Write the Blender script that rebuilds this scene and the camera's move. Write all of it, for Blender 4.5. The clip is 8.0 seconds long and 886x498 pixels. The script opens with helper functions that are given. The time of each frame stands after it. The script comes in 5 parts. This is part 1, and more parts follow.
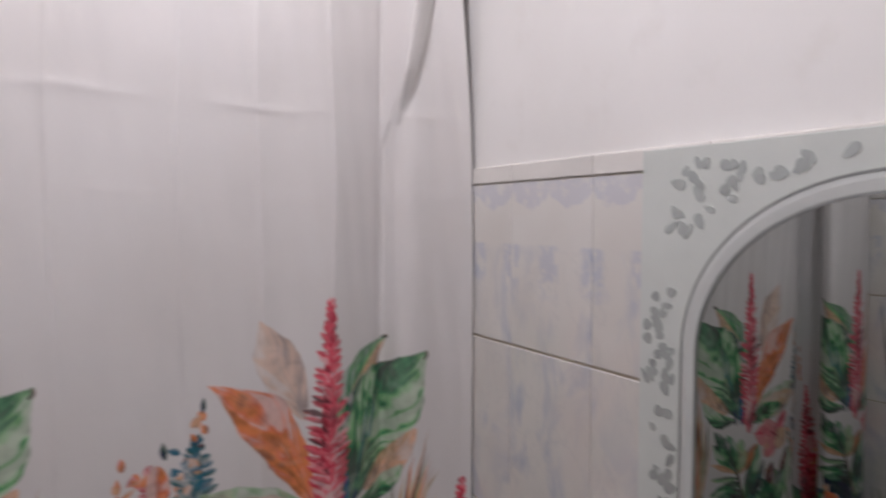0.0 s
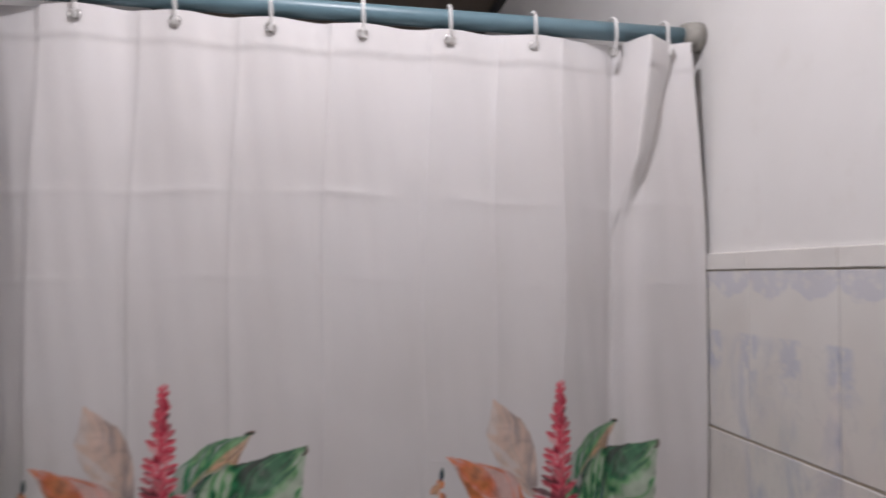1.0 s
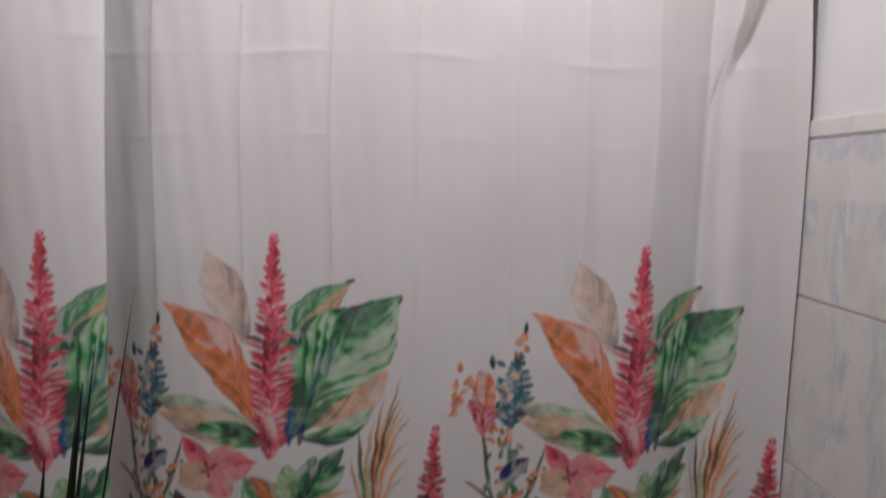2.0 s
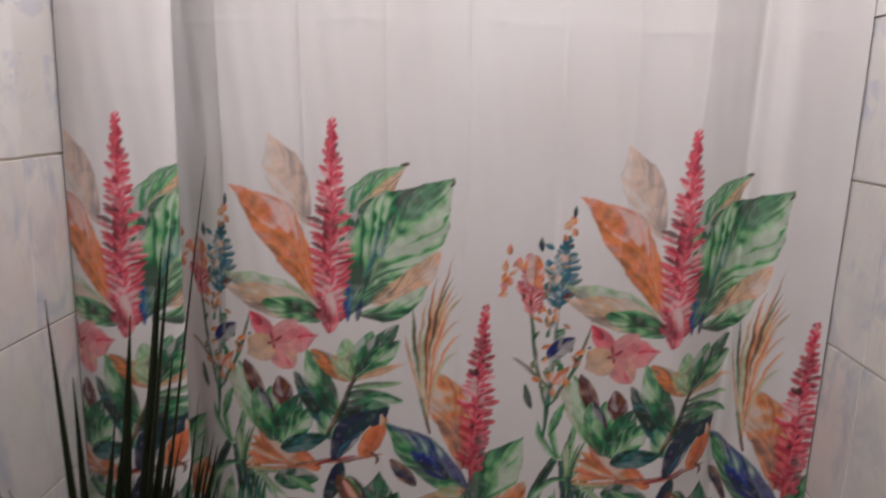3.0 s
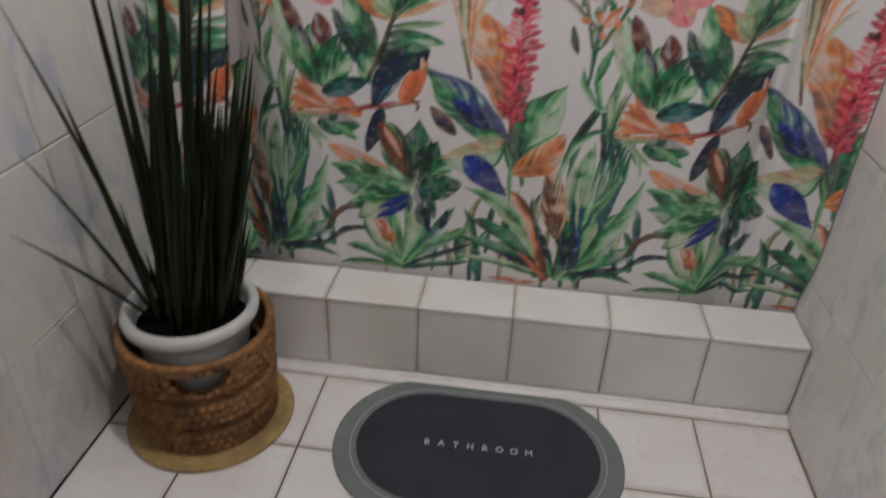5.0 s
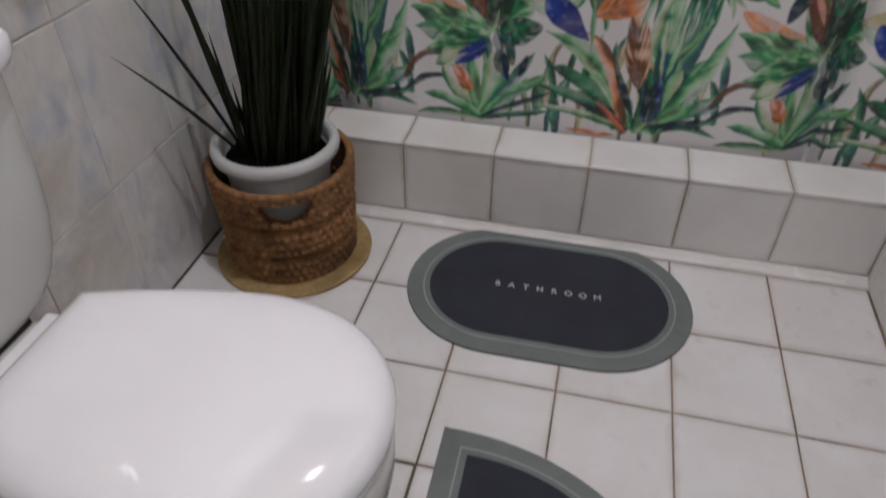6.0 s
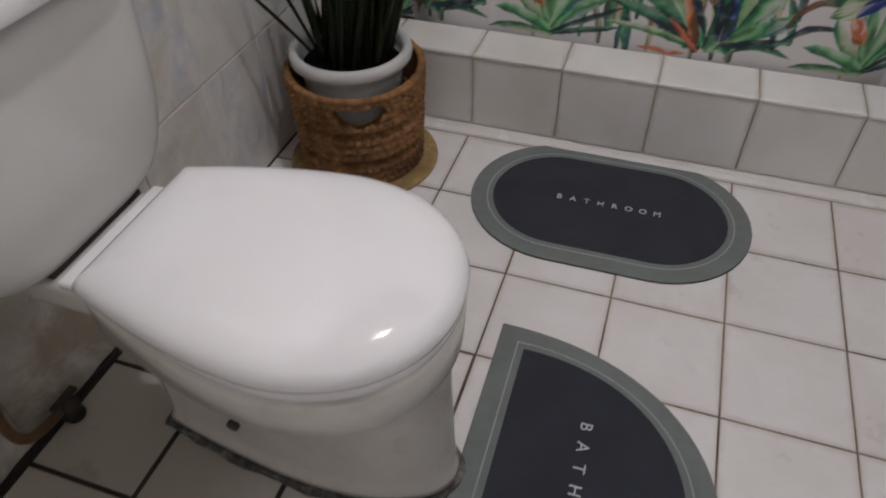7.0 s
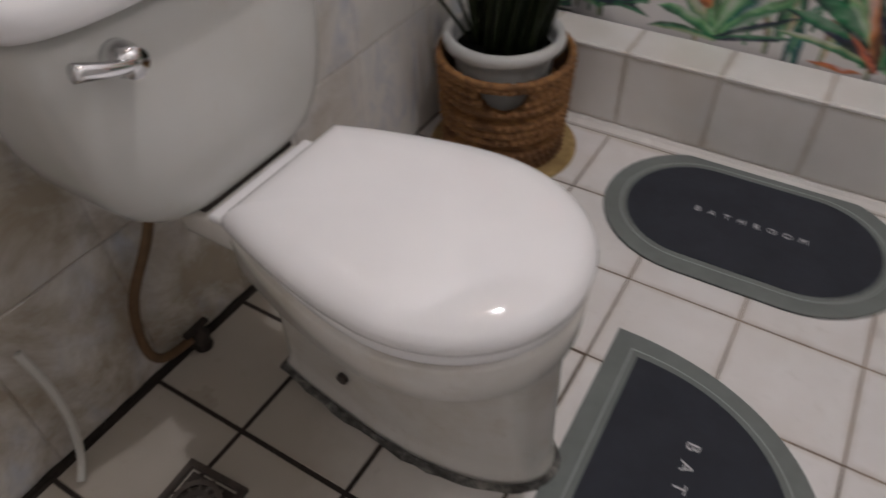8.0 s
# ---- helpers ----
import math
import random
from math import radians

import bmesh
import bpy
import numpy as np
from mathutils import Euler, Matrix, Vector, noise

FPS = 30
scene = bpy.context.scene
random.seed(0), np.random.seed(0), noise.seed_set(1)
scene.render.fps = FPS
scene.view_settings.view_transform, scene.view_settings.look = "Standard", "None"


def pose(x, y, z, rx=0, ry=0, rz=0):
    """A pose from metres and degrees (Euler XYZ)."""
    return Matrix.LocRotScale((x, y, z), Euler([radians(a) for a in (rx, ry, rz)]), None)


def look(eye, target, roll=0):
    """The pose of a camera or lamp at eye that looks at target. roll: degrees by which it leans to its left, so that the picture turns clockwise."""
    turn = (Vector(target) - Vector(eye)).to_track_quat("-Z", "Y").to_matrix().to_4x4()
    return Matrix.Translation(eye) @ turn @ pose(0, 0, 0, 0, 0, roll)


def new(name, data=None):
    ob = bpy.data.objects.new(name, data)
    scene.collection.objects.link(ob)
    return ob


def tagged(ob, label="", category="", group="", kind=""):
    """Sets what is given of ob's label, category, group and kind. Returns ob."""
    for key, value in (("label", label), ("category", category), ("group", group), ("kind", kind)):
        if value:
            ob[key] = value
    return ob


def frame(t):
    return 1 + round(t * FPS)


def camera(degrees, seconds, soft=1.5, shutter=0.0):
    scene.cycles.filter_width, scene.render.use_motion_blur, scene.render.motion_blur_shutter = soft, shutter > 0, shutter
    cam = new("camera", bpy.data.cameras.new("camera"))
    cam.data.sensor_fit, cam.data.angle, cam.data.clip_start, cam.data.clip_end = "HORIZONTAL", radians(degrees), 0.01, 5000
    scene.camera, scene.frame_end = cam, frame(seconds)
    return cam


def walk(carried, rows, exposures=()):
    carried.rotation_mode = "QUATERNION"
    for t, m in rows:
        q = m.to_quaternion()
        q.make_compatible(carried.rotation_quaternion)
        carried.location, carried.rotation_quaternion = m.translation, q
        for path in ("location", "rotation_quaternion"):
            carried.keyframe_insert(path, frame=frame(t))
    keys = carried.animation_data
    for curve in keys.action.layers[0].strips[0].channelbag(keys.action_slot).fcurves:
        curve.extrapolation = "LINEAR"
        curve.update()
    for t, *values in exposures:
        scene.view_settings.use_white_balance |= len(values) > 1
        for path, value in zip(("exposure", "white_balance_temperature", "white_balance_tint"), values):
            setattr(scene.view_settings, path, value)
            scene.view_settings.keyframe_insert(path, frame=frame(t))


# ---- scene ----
cam = camera(65.2, 8.0, soft=1.7, shutter=0.5)
PATH = [
    (0, (-0.465, -0.969, 1.388), (0.514, 0.773, 1.302), 0.2),
    (0.5, (-0.468, -0.998, 1.408), (0.189, 0.891, 1.416), -0.2),
    (1, (-0.464, -1.034, 1.431), (-0.139, 0.937, 1.514), 0.7),
    (1.5, (-0.471, -1.069, 1.41), (-0.387, 0.93, 1.401), 2.2),
    (2, (-0.462, -1.081, 1.361), (-0.398, 0.907, 1.159), 1.9),
    (2.2, (-0.446, -1.089, 1.333), (-0.409, 0.894, 1.069), 1.6),
    (3.3, (-0.474, -1.14, 1.28), (-0.636, 0.789, 0.774), 1.0),
    (3.5, (-0.441, -1.123, 1.271), (-0.667, 0.774, 0.678), 0.1),
    (4, (-0.458, -1.121, 1.169), (-0.631, 0.749, 0.483), -1.1),
    (4.5, (-0.412, -1.129, 1.091), (-0.538, 0.659, 0.204), -0.2),
    (4.7, (-0.41, -1.146, 1.076), (-0.556, 0.607, 0.124), 0.6),
    (5.8, (-0.442, -1.252, 0.969), (-0.775, 0.32, -0.222), 1.8),
    (6, (-0.411, -1.259, 0.965), (-0.77, 0.252, -0.294), 0.2),
    (6.5, (-0.399, -1.299, 0.961), (-0.765, 0.117, -0.402), 0.9),
    (7, (-0.414, -1.345, 0.955), (-0.882, 0.013, -0.437), -0.9),
    (7.5, (-0.389, -1.395, 0.96), (-0.921, -0.078, -0.447), -1.5),
    (8, (-0.419, -1.365, 0.939), (-1.19, -0.151, -0.451), -1.8),
]
# seconds, stops, kelvin, tint: the phone's own exposure and white balance drift
EXPOSURES = [(0.0, -0.04, 6480, 14), (0.5, -0.15, 6460, 13), (1.0, -0.20, 6450, 13), (1.5, -0.20, 6480, 12), (2.0, -0.06, 6500, 12), (2.2, 0.02, 6530, 12), (3.3, 0.55, 6680, 13), (4.7, 0.67, 6540, 7), (6.0, 0.64, 6230, 10), (6.5, 0.65, 6200, 10), (7.0, 0.51, 6370, 9), (7.5, 0.48, 6500, 9), (8.0, 0.42, 6580, 10)]
walk(cam, [(t, look(e, g, r)) for t, e, g, r in PATH], EXPOSURES)

# ---- world and light ----
world = bpy.data.worlds.new("world")
world.use_nodes = True
world.node_tree.nodes["Background"].inputs["Color"].default_value = (0.6, 0.65, 0.8, 1)
world.node_tree.nodes["Background"].inputs["Strength"].default_value = 0.004
scene.world = world

LAMP = (-0.45, -0.45, 2.38)
BULB_STRENGTH = 520.0

# ---- room measures ----
XL, XR = -1.2, 0.2          # tiled faces of the side walls
YB, YF = -1.95, 2.2         # wall behind the camera, far wall of the shower
ZC = 2.55                   # ceiling
CURB_H, CURB_D = 0.2, 0.12


# ---- materials ----
class Mat:
    """A node material with a few short-hands."""

    def __init__(self, name, rough=0.5, metal=0.0, coat=0.0):
        self.m = bpy.data.materials.new(name)
        self.m.use_nodes = True
        self.t = self.m.node_tree
        self.b = self.t.nodes["Principled BSDF"]
        self.b.inputs["Roughness"].default_value = rough
        self.b.inputs["Metallic"].default_value = metal
        self.b.inputs["Coat Weight"].default_value = coat
        self.co = None

    def node(self, kind, **kw):
        n = self.t.nodes.new(kind)
        for k, v in kw.items():
            if k in n.inputs:
                if hasattr(v, "links"):
                    self.t.links.new(v, n.inputs[k])
                else:
                    n.inputs[k].default_value = v
        return n

    def link(self, a, b):
        self.t.links.new(a, b)

    def coords(self, kind="Object", scale=(1, 1, 1), shuffle=0.0):
        c = self.t.nodes.new("ShaderNodeTexCoord").outputs[kind]
        if kind == "Object" and shuffle:
            info = self.t.nodes.new("ShaderNodeObjectInfo").outputs["Random"]
            add = self.t.nodes.new("ShaderNodeVectorMath")
            add.operation = "MULTIPLY_ADD"
            self.link(info, add.inputs[0])
            add.inputs[1].default_value = (shuffle, shuffle * 1.7, shuffle * 0.6)
            self.link(c, add.inputs[2])
            c = add.outputs[0]
        mul = self.t.nodes.new("ShaderNodeVectorMath")
        mul.operation = "MULTIPLY"
        self.link(c, mul.inputs[0])
        mul.inputs[1].default_value = scale
        return mul.outputs[0]

    def place(self, scale=(1, 1, 1)):
        mul = self.t.nodes.new("ShaderNodeVectorMath")
        mul.operation = "MULTIPLY"
        self.link(self.t.nodes.new("ShaderNodeNewGeometry").outputs["Position"], mul.inputs[0])
        mul.inputs[1].default_value = scale
        return mul.outputs[0]

    def noise(self, vec, scale, detail=3.0, rough=0.55, warp=0.0):
        n = self.t.nodes.new("ShaderNodeTexNoise")
        self.link(vec, n.inputs["Vector"])
        n.inputs["Scale"].default_value = scale
        n.inputs["Detail"].default_value = detail
        n.inputs["Roughness"].default_value = rough
        n.inputs["Distortion"].default_value = warp
        return n.outputs["Fac"]

    def ramp(self, fac, stops):
        r = self.t.nodes.new("ShaderNodeValToRGB")
        self.link(fac, r.inputs["Fac"])
        el = r.color_ramp.elements
        while len(el) < len(stops):
            el.new(0.5)
        for e, (p, c) in zip(el, stops):
            e.position = p
            e.color = (*c, 1) if len(c) == 3 else c
        return r.outputs["Color"]

    def span(self, fac, a, b):
        r = self.t.nodes.new("ShaderNodeMapRange")
        self.link(fac, r.inputs["Value"])
        r.inputs["From Min"].default_value = a
        r.inputs["From Max"].default_value = b
        return r.outputs["Result"]

    def math(self, op, a, b=0.0):
        n = self.t.nodes.new("ShaderNodeMath")
        n.operation = op
        for i, v in enumerate((a, b)):
            if isinstance(v, (int, float)):
                n.inputs[i].default_value = v
            else:
                self.link(v, n.inputs[i])
        return n.outputs[0]

    def mix(self, fac, a, b):
        n = self.t.nodes.new("ShaderNodeMix")
        n.data_type = "RGBA"
        for s, v in ((n.inputs["Factor"], fac), (n.inputs[6], a), (n.inputs[7], b)):
            if isinstance(v, (int, float)):
                s.default_value = v
            elif isinstance(v, tuple):
                s.default_value = (*v, 1)
            else:
                self.link(v, s)
        return n.outputs[2]

    def color(self, c):
        if isinstance(c, tuple):
            self.b.inputs["Base Color"].default_value = (*c, 1)
        else:
            self.link(c, self.b.inputs["Base Color"])
        return self

    def roughness(self, fac, a, b):
        r = self.t.nodes.new("ShaderNodeMapRange")
        self.link(fac, r.inputs["Value"])
        r.inputs["To Min"].default_value = a
        r.inputs["To Max"].default_value = b
        self.link(r.outputs["Result"], self.b.inputs["Roughness"])

    def bump(self, fac, strength, dist=0.002):
        n = self.t.nodes.new("ShaderNodeBump")
        n.inputs["Strength"].default_value = strength
        n.inputs["Distance"].default_value = dist
        self.link(fac, n.inputs["Height"])
        self.link(n.outputs["Normal"], self.b.inputs["Normal"])


def plain(name, c, rough=0.5, metal=0.0, coat=0.0, vary=0.12, scale=20, bump=0.0):
    m = Mat(name, rough, metal, coat)
    v = m.coords(shuffle=3.0)
    big = m.noise(v, scale * 0.2)
    fine = m.noise(v, scale, 4)
    k = m.math("ADD", m.math("MULTIPLY", big, 0.6), m.math("MULTIPLY", fine, 0.4))
    lo = tuple(x * (1 - vary) for x in c)
    hi = tuple(min(1, x * (1 + vary)) for x in c)
    m.color(m.ramp(k, [(0.3, lo), (0.7, hi)]))
    m.roughness(fine, max(0.02, rough - 0.08), rough + 0.08)
    if bump:
        m.bump(fine, bump)
    return m.m


def wall_tile_material(name, decor):
    """Cream glazed tile with soft blue marbling; the decor row also has a blue swag printed under its upper edge."""
    m = Mat(name, 0.22)
    v = m.coords(shuffle=5.0)
    cloud = m.noise(m.coords(scale=(1, 0.5, 1), shuffle=5.0), 15, 3, 0.6, 0.6)
    drift = m.noise(v, 5, 2)
    vein = m.noise(m.coords(scale=(1, 0.5, 1), shuffle=7.0), 9, 5, 0.6, 1.2)
    base = m.mix(m.span(drift, 0.35, 0.7), (0.665, 0.64, 0.605), (0.735, 0.72, 0.695))
    blue = m.math("MULTIPLY", m.span(cloud, 0.48, 0.66), m.span(drift, 0.3, 0.6))
    c = m.mix(m.math("MULTIPLY", blue, 0.72), base, (0.42, 0.465, 0.57))
    thin = m.math("SUBTRACT", 1.0, m.span(m.math("ABSOLUTE", m.math("SUBTRACT", vein, 0.5)), 0.0, 0.018))
    c = m.mix(m.math("MULTIPLY", thin, 0.13), c, (0.36, 0.38, 0.43))
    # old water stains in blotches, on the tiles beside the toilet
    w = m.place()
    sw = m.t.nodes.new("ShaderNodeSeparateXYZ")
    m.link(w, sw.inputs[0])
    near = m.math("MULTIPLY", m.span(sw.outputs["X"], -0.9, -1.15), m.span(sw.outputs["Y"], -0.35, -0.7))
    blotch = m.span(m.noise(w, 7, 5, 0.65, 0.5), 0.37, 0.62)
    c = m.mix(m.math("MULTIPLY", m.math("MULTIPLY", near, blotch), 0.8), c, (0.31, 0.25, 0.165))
    if decor:
        sep = m.t.nodes.new("ShaderNodeSeparateXYZ")
        m.link(m.t.nodes.new("ShaderNodeTexCoord").outputs["Object"], sep.inputs[0])
        y, z = sep.outputs["X"], sep.outputs["Y"]
        wob = m.noise(v, 45, 3)
        arch = m.math("ABSOLUTE", m.math("SINE", m.math("MULTIPLY", y, math.pi / 0.1)))
        low = m.math("SUBTRACT", 0.127, m.math("MULTIPLY", arch, 0.024))
        low = m.math("SUBTRACT", low, m.math("MULTIPLY", wob, 0.03))
        swag = m.math("MULTIPLY", m.span(m.math("SUBTRACT", z, low), 0.0, 0.006), m.span(wob, 0.32, 0.5))
        c = m.mix(m.math("MULTIPLY", swag, 0.36), m.mix(m.span(z, 0.02, 0.035), c, base), (0.42, 0.45, 0.60))
        bunch = m.math("MULTIPLY", m.span(m.math("COSINE", m.math("MULTIPLY", y, math.pi * 2 / 0.1)), -0.2, 0.5), m.span(wob, 0.42, 0.56))
        zone = m.math("MULTIPLY", m.span(z, -0.06, -0.02), m.span(z, 0.035, 0.03))
        c = m.mix(m.math("MULTIPLY", m.math("MULTIPLY", bunch, zone), 0.42), c, (0.40, 0.45, 0.60))
    m.color(c)
    m.roughness(drift, 0.04, 0.09)
    m.bump(m.noise(v, 30, 2), 0.015)
    return m.m


def floor_tile_material():
    m = Mat("floor tile glaze", 0.3)
    v = m.coords(shuffle=9.0)
    w = m.place()
    cloud = m.noise(v, 7, 4)
    speck = m.noise(v, 60, 3)
    c = m.mix(m.span(cloud, 0.3, 0.75), (0.75, 0.73, 0.71), (0.84, 0.83, 0.825))
    warm = m.span(m.noise(w, 3.5, 3), 0.45, 0.7)
    c = m.mix(m.math("MULTIPLY", warm, 0.28), c, (0.60, 0.53, 0.46))
    stain = m.math("MULTIPLY", m.span(m.noise(w, 22, 5, 0.7), 0.58, 0.75), m.span(m.noise(w, 2.3, 2), 0.45, 0.62))
    c = m.mix(m.math("MULTIPLY", stain, 0.4), c, (0.30, 0.24, 0.18))
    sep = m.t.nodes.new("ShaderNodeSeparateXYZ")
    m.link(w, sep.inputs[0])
    # olive grime plus the shade beside the toilet, both put into the tile colour
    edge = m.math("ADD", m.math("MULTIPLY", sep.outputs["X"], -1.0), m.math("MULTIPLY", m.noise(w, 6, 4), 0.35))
    grime_shade = m.math("MULTIPLY", m.span(edge, 0.72, 1.10), m.span(sep.outputs["Y"], -0.45, -0.75))
    c = m.mix(m.math("MULTIPLY", grime_shade, 0.66), c, (0.24, 0.195, 0.12))
    c = m.mix(m.math("MULTIPLY", m.span(speck, 0.6, 0.8), 0.12), c, (0.4, 0.36, 0.32))
    m.color(edge_dirt(m, c, (0.0985, 0.0985), (0.36, 0.28, 0.20), 0.3))
    m.roughness(cloud, 0.2, 0.42)
    m.bump(m.noise(v, 18, 3), 0.06)
    return m.m


def edge_dirt(m, c, half, tint, amount):
    """Brown film creeping in from a tile's joints, uneven along its edges."""
    sep = m.t.nodes.new("ShaderNodeSeparateXYZ")
    m.link(m.t.nodes.new("ShaderNodeTexCoord").outputs["Object"], sep.inputs[0])
    far = m.math("MAXIMUM", m.math("DIVIDE", m.math("ABSOLUTE", sep.outputs["X"]), half[0]), m.math("DIVIDE", m.math("ABSOLUTE", sep.outputs["Y"]), half[1]))
    reach = m.math("ADD", far, m.math("MULTIPLY", m.math("SUBTRACT", m.noise(m.place(), 16, 4, 0.65), 0.5), 0.22))
    return m.mix(m.math("MULTIPLY", m.span(reach, 0.90, 1.02), amount), c, tint)


def curb_tile_material():
    m = Mat("curb tile glaze", 0.24)
    v = m.coords(shuffle=6.0)
    w = m.place()
    c = m.mix(m.span(m.noise(v, 6, 4), 0.3, 0.72), (0.73, 0.71, 0.68), (0.82, 0.805, 0.785))
    c = m.mix(m.math("MULTIPLY", m.span(m.noise(w, 4, 3), 0.5, 0.7), 0.3), c, (0.60, 0.52, 0.43))
    m.color(edge_dirt(m, c, (0.0985, 0.086), (0.42, 0.33, 0.23), 0.45))
    m.roughness(m.noise(v, 20, 3), 0.30, 0.36)
    m.bump(m.noise(v, 14, 2), 0.02)
    return m.m


def grout_material():
    """Cement joints, brown to black with mould in the corner by the toilet."""
    m = Mat("grout", 0.85)
    w = m.place()
    sep = m.t.nodes.new("ShaderNodeSeparateXYZ")
    m.link(w, sep.inputs[0])
    wob = m.noise(w, 9, 4)
    corner = m.math("ADD", m.math("MULTIPLY", sep.outputs["X"], -1.3), m.math("MULTIPLY", sep.outputs["Y"], -0.9))
    mould = m.span(m.math("ADD", corner, m.math("MULTIPLY", wob, 1.2)), 1.6, 2.5)
    c = m.ramp(m.noise(w, 6, 4), [(0.32, (0.10, 0.07, 0.045)), (0.55, (0.29, 0.22, 0.155)), (0.72, (0.06, 0.045, 0.04))])
    m.color(m.mix(mould, c, (0.025, 0.018, 0.014)))
    m.bump(m.noise(w, 120, 3), 0.5)
    return m.m


def plaster_material():
    m = Mat("white wall paint", 0.7)
    w = m.place()
    c = m.ramp(m.noise(w, 2.2, 4), [(0.35, (0.77, 0.755, 0.735)), (0.7, (0.83, 0.82, 0.81))])
    m.color(m.mix(m.math("MULTIPLY", m.span(m.noise(w, 14, 5), 0.58, 0.75), 0.15), c, (0.58, 0.54, 0.48)))
    m.bump(m.noise(w, 45, 4), 0.12)
    return m.m


def curtain_material():
    """Polyester cloth: the print is a colour layer of the mesh; weave and wrinkles are relief."""
    m = Mat("printed polyester cloth", 0.62)
    w = m.place()
    a = m.t.nodes.new("ShaderNodeAttribute")
    a.attribute_name = "print"
    soil = m.span(m.noise(w, 3.0, 3), 0.3, 0.75)
    tint = m.mix(soil, (0.93, 0.915, 0.90), (1, 1, 1))
    mul = m.t.nodes.new("ShaderNodeMix")
    mul.data_type, mul.blend_type = "RGBA", "MULTIPLY"
    mul.inputs["Factor"].default_value = 1.0
    m.link(a.outputs["Color"], mul.inputs[6])
    m.link(tint, mul.inputs[7])
    m.color(mul.outputs[2])
    m.b.inputs["Sheen Weight"].default_value = 0.15
    m.b.inputs["Subsurface Weight"].default_value = 0.0
    h = m.math("ADD", m.math("MULTIPLY", m.noise(w, 700, 1), 0.25), m.noise(m.place((1, 1, 0.6)), 28, 4))
    m.bump(h, 0.3, 0.0035)
    return m.m


def straw_material(name, lo, hi):
    m = Mat(name, 0.75)
    v = m.coords()
    c = m.ramp(m.noise(v, 70, 5, 0.7), [(0.3, lo), (0.72, hi)])
    m.color(m.mix(m.span(m.noise(v, 11, 3), 0.5, 0.7), c, tuple(x * 0.9 for x in lo)))
    m.bump(m.noise(v, 260, 3), 0.7, 0.003)
    return m.m


def porcelain_material(name, c, rough, dirt):
    m = Mat(name, rough, coat=0.3)
    w = m.place()
    big = m.noise(w, 5, 3)
    col = m.mix(m.span(big, 0.35, 0.7), tuple(x * 0.95 for x in c), c)
    col = m.mix(m.math("MULTIPLY", m.span(m.noise(w, 30, 5, 0.7), 0.6, 0.78), dirt), col, (0.35, 0.28, 0.2))
    col = m.mix(m.math("MULTIPLY", m.span(m.noise(w, 8, 4, 0.65), 0.46, 0.68), dirt), col, (0.52, 0.45, 0.34))
    m.color(col)
    m.roughness(m.noise(w, 40, 3), max(0.03, rough - 0.05), rough + 0.06)
    m.bump(m.noise(w, 9, 2), 0.03)
    return m.m


def blade_material():
    m = Mat("plastic grass", 0.5)
    v = m.coords(shuffle=11.0)
    info = m.t.nodes.new("ShaderNodeObjectInfo").outputs["Random"]
    c = m.ramp(m.noise(m.place((60, 60, 4)), 1.0, 3), [(0.3, (0.005, 0.008, 0.003)), (0.7, (0.016, 0.025, 0.008))])
    m.color(m.mix(m.math("MULTIPLY", info, 0.5), c, (0.017, 0.020, 0.006)))
    m.bump(m.noise(v, 90, 2), 0.2)
    return m.m


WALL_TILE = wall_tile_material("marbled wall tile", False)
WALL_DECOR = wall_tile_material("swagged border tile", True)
TRIM_TILE = plain("cream trim tile", (0.74, 0.72, 0.69), 0.25, scale=14)
FLOOR_TILE = floor_tile_material()
CURB_TILE = curb_tile_material()
GROUT = grout_material()
JOINT = plain("wall joint", (0.50, 0.44, 0.36), 0.85, vary=0.25, scale=14)
PLASTER = plaster_material()
CEILING = plain("brown painted ceiling boards", (0.16, 0.12, 0.09), 0.7, vary=0.25, scale=9)
BLACK_TRIM = plain("black cornice", (0.02, 0.02, 0.022), 0.6)
CLOTH = curtain_material()
PIPE = plain("blue-grey painted pipe", (0.13, 0.22, 0.26), 0.35, vary=0.12, scale=18, bump=0.05)
SOCKET = plain("weathered grey socket", (0.32, 0.31, 0.28), 0.7, vary=0.35, scale=60, bump=0.2)
HOOK = plain("white plastic", (0.80, 0.79, 0.77), 0.35, vary=0.03)
STEEL = plain("nickel", (0.55, 0.54, 0.52), 0.28, metal=1.0)
CHROME = plain("chrome", (0.75, 0.75, 0.76), 0.1, metal=1.0, vary=0.04)
PORCELAIN = porcelain_material("toilet porcelain", (0.72, 0.70, 0.66), 0.12, 0.4)
TANKMAT = porcelain_material("tank porcelain", (0.60, 0.60, 0.575), 0.2, 0.12)
SEATMAT = porcelain_material("white seat plastic", (0.90, 0.895, 0.90), 0.08, 0.01)


def caulk_material():
    """Old white cement, broken and spotted black with mould."""
    m = Mat("mouldy cement bead", 0.9)
    w = m.place()
    fine, big = m.noise(w, 60, 4, 0.6), m.noise(w, 12, 3)
    k = m.math("ADD", m.math("MULTIPLY", fine, 0.6), m.math("MULTIPLY", big, 0.4))
    m.color(m.ramp(k, [(0.38, (0.030, 0.029, 0.026)), (0.50, (0.095, 0.092, 0.085)), (0.64, (0.27, 0.26, 0.235))]))
    m.bump(fine, 0.8)
    return m.m


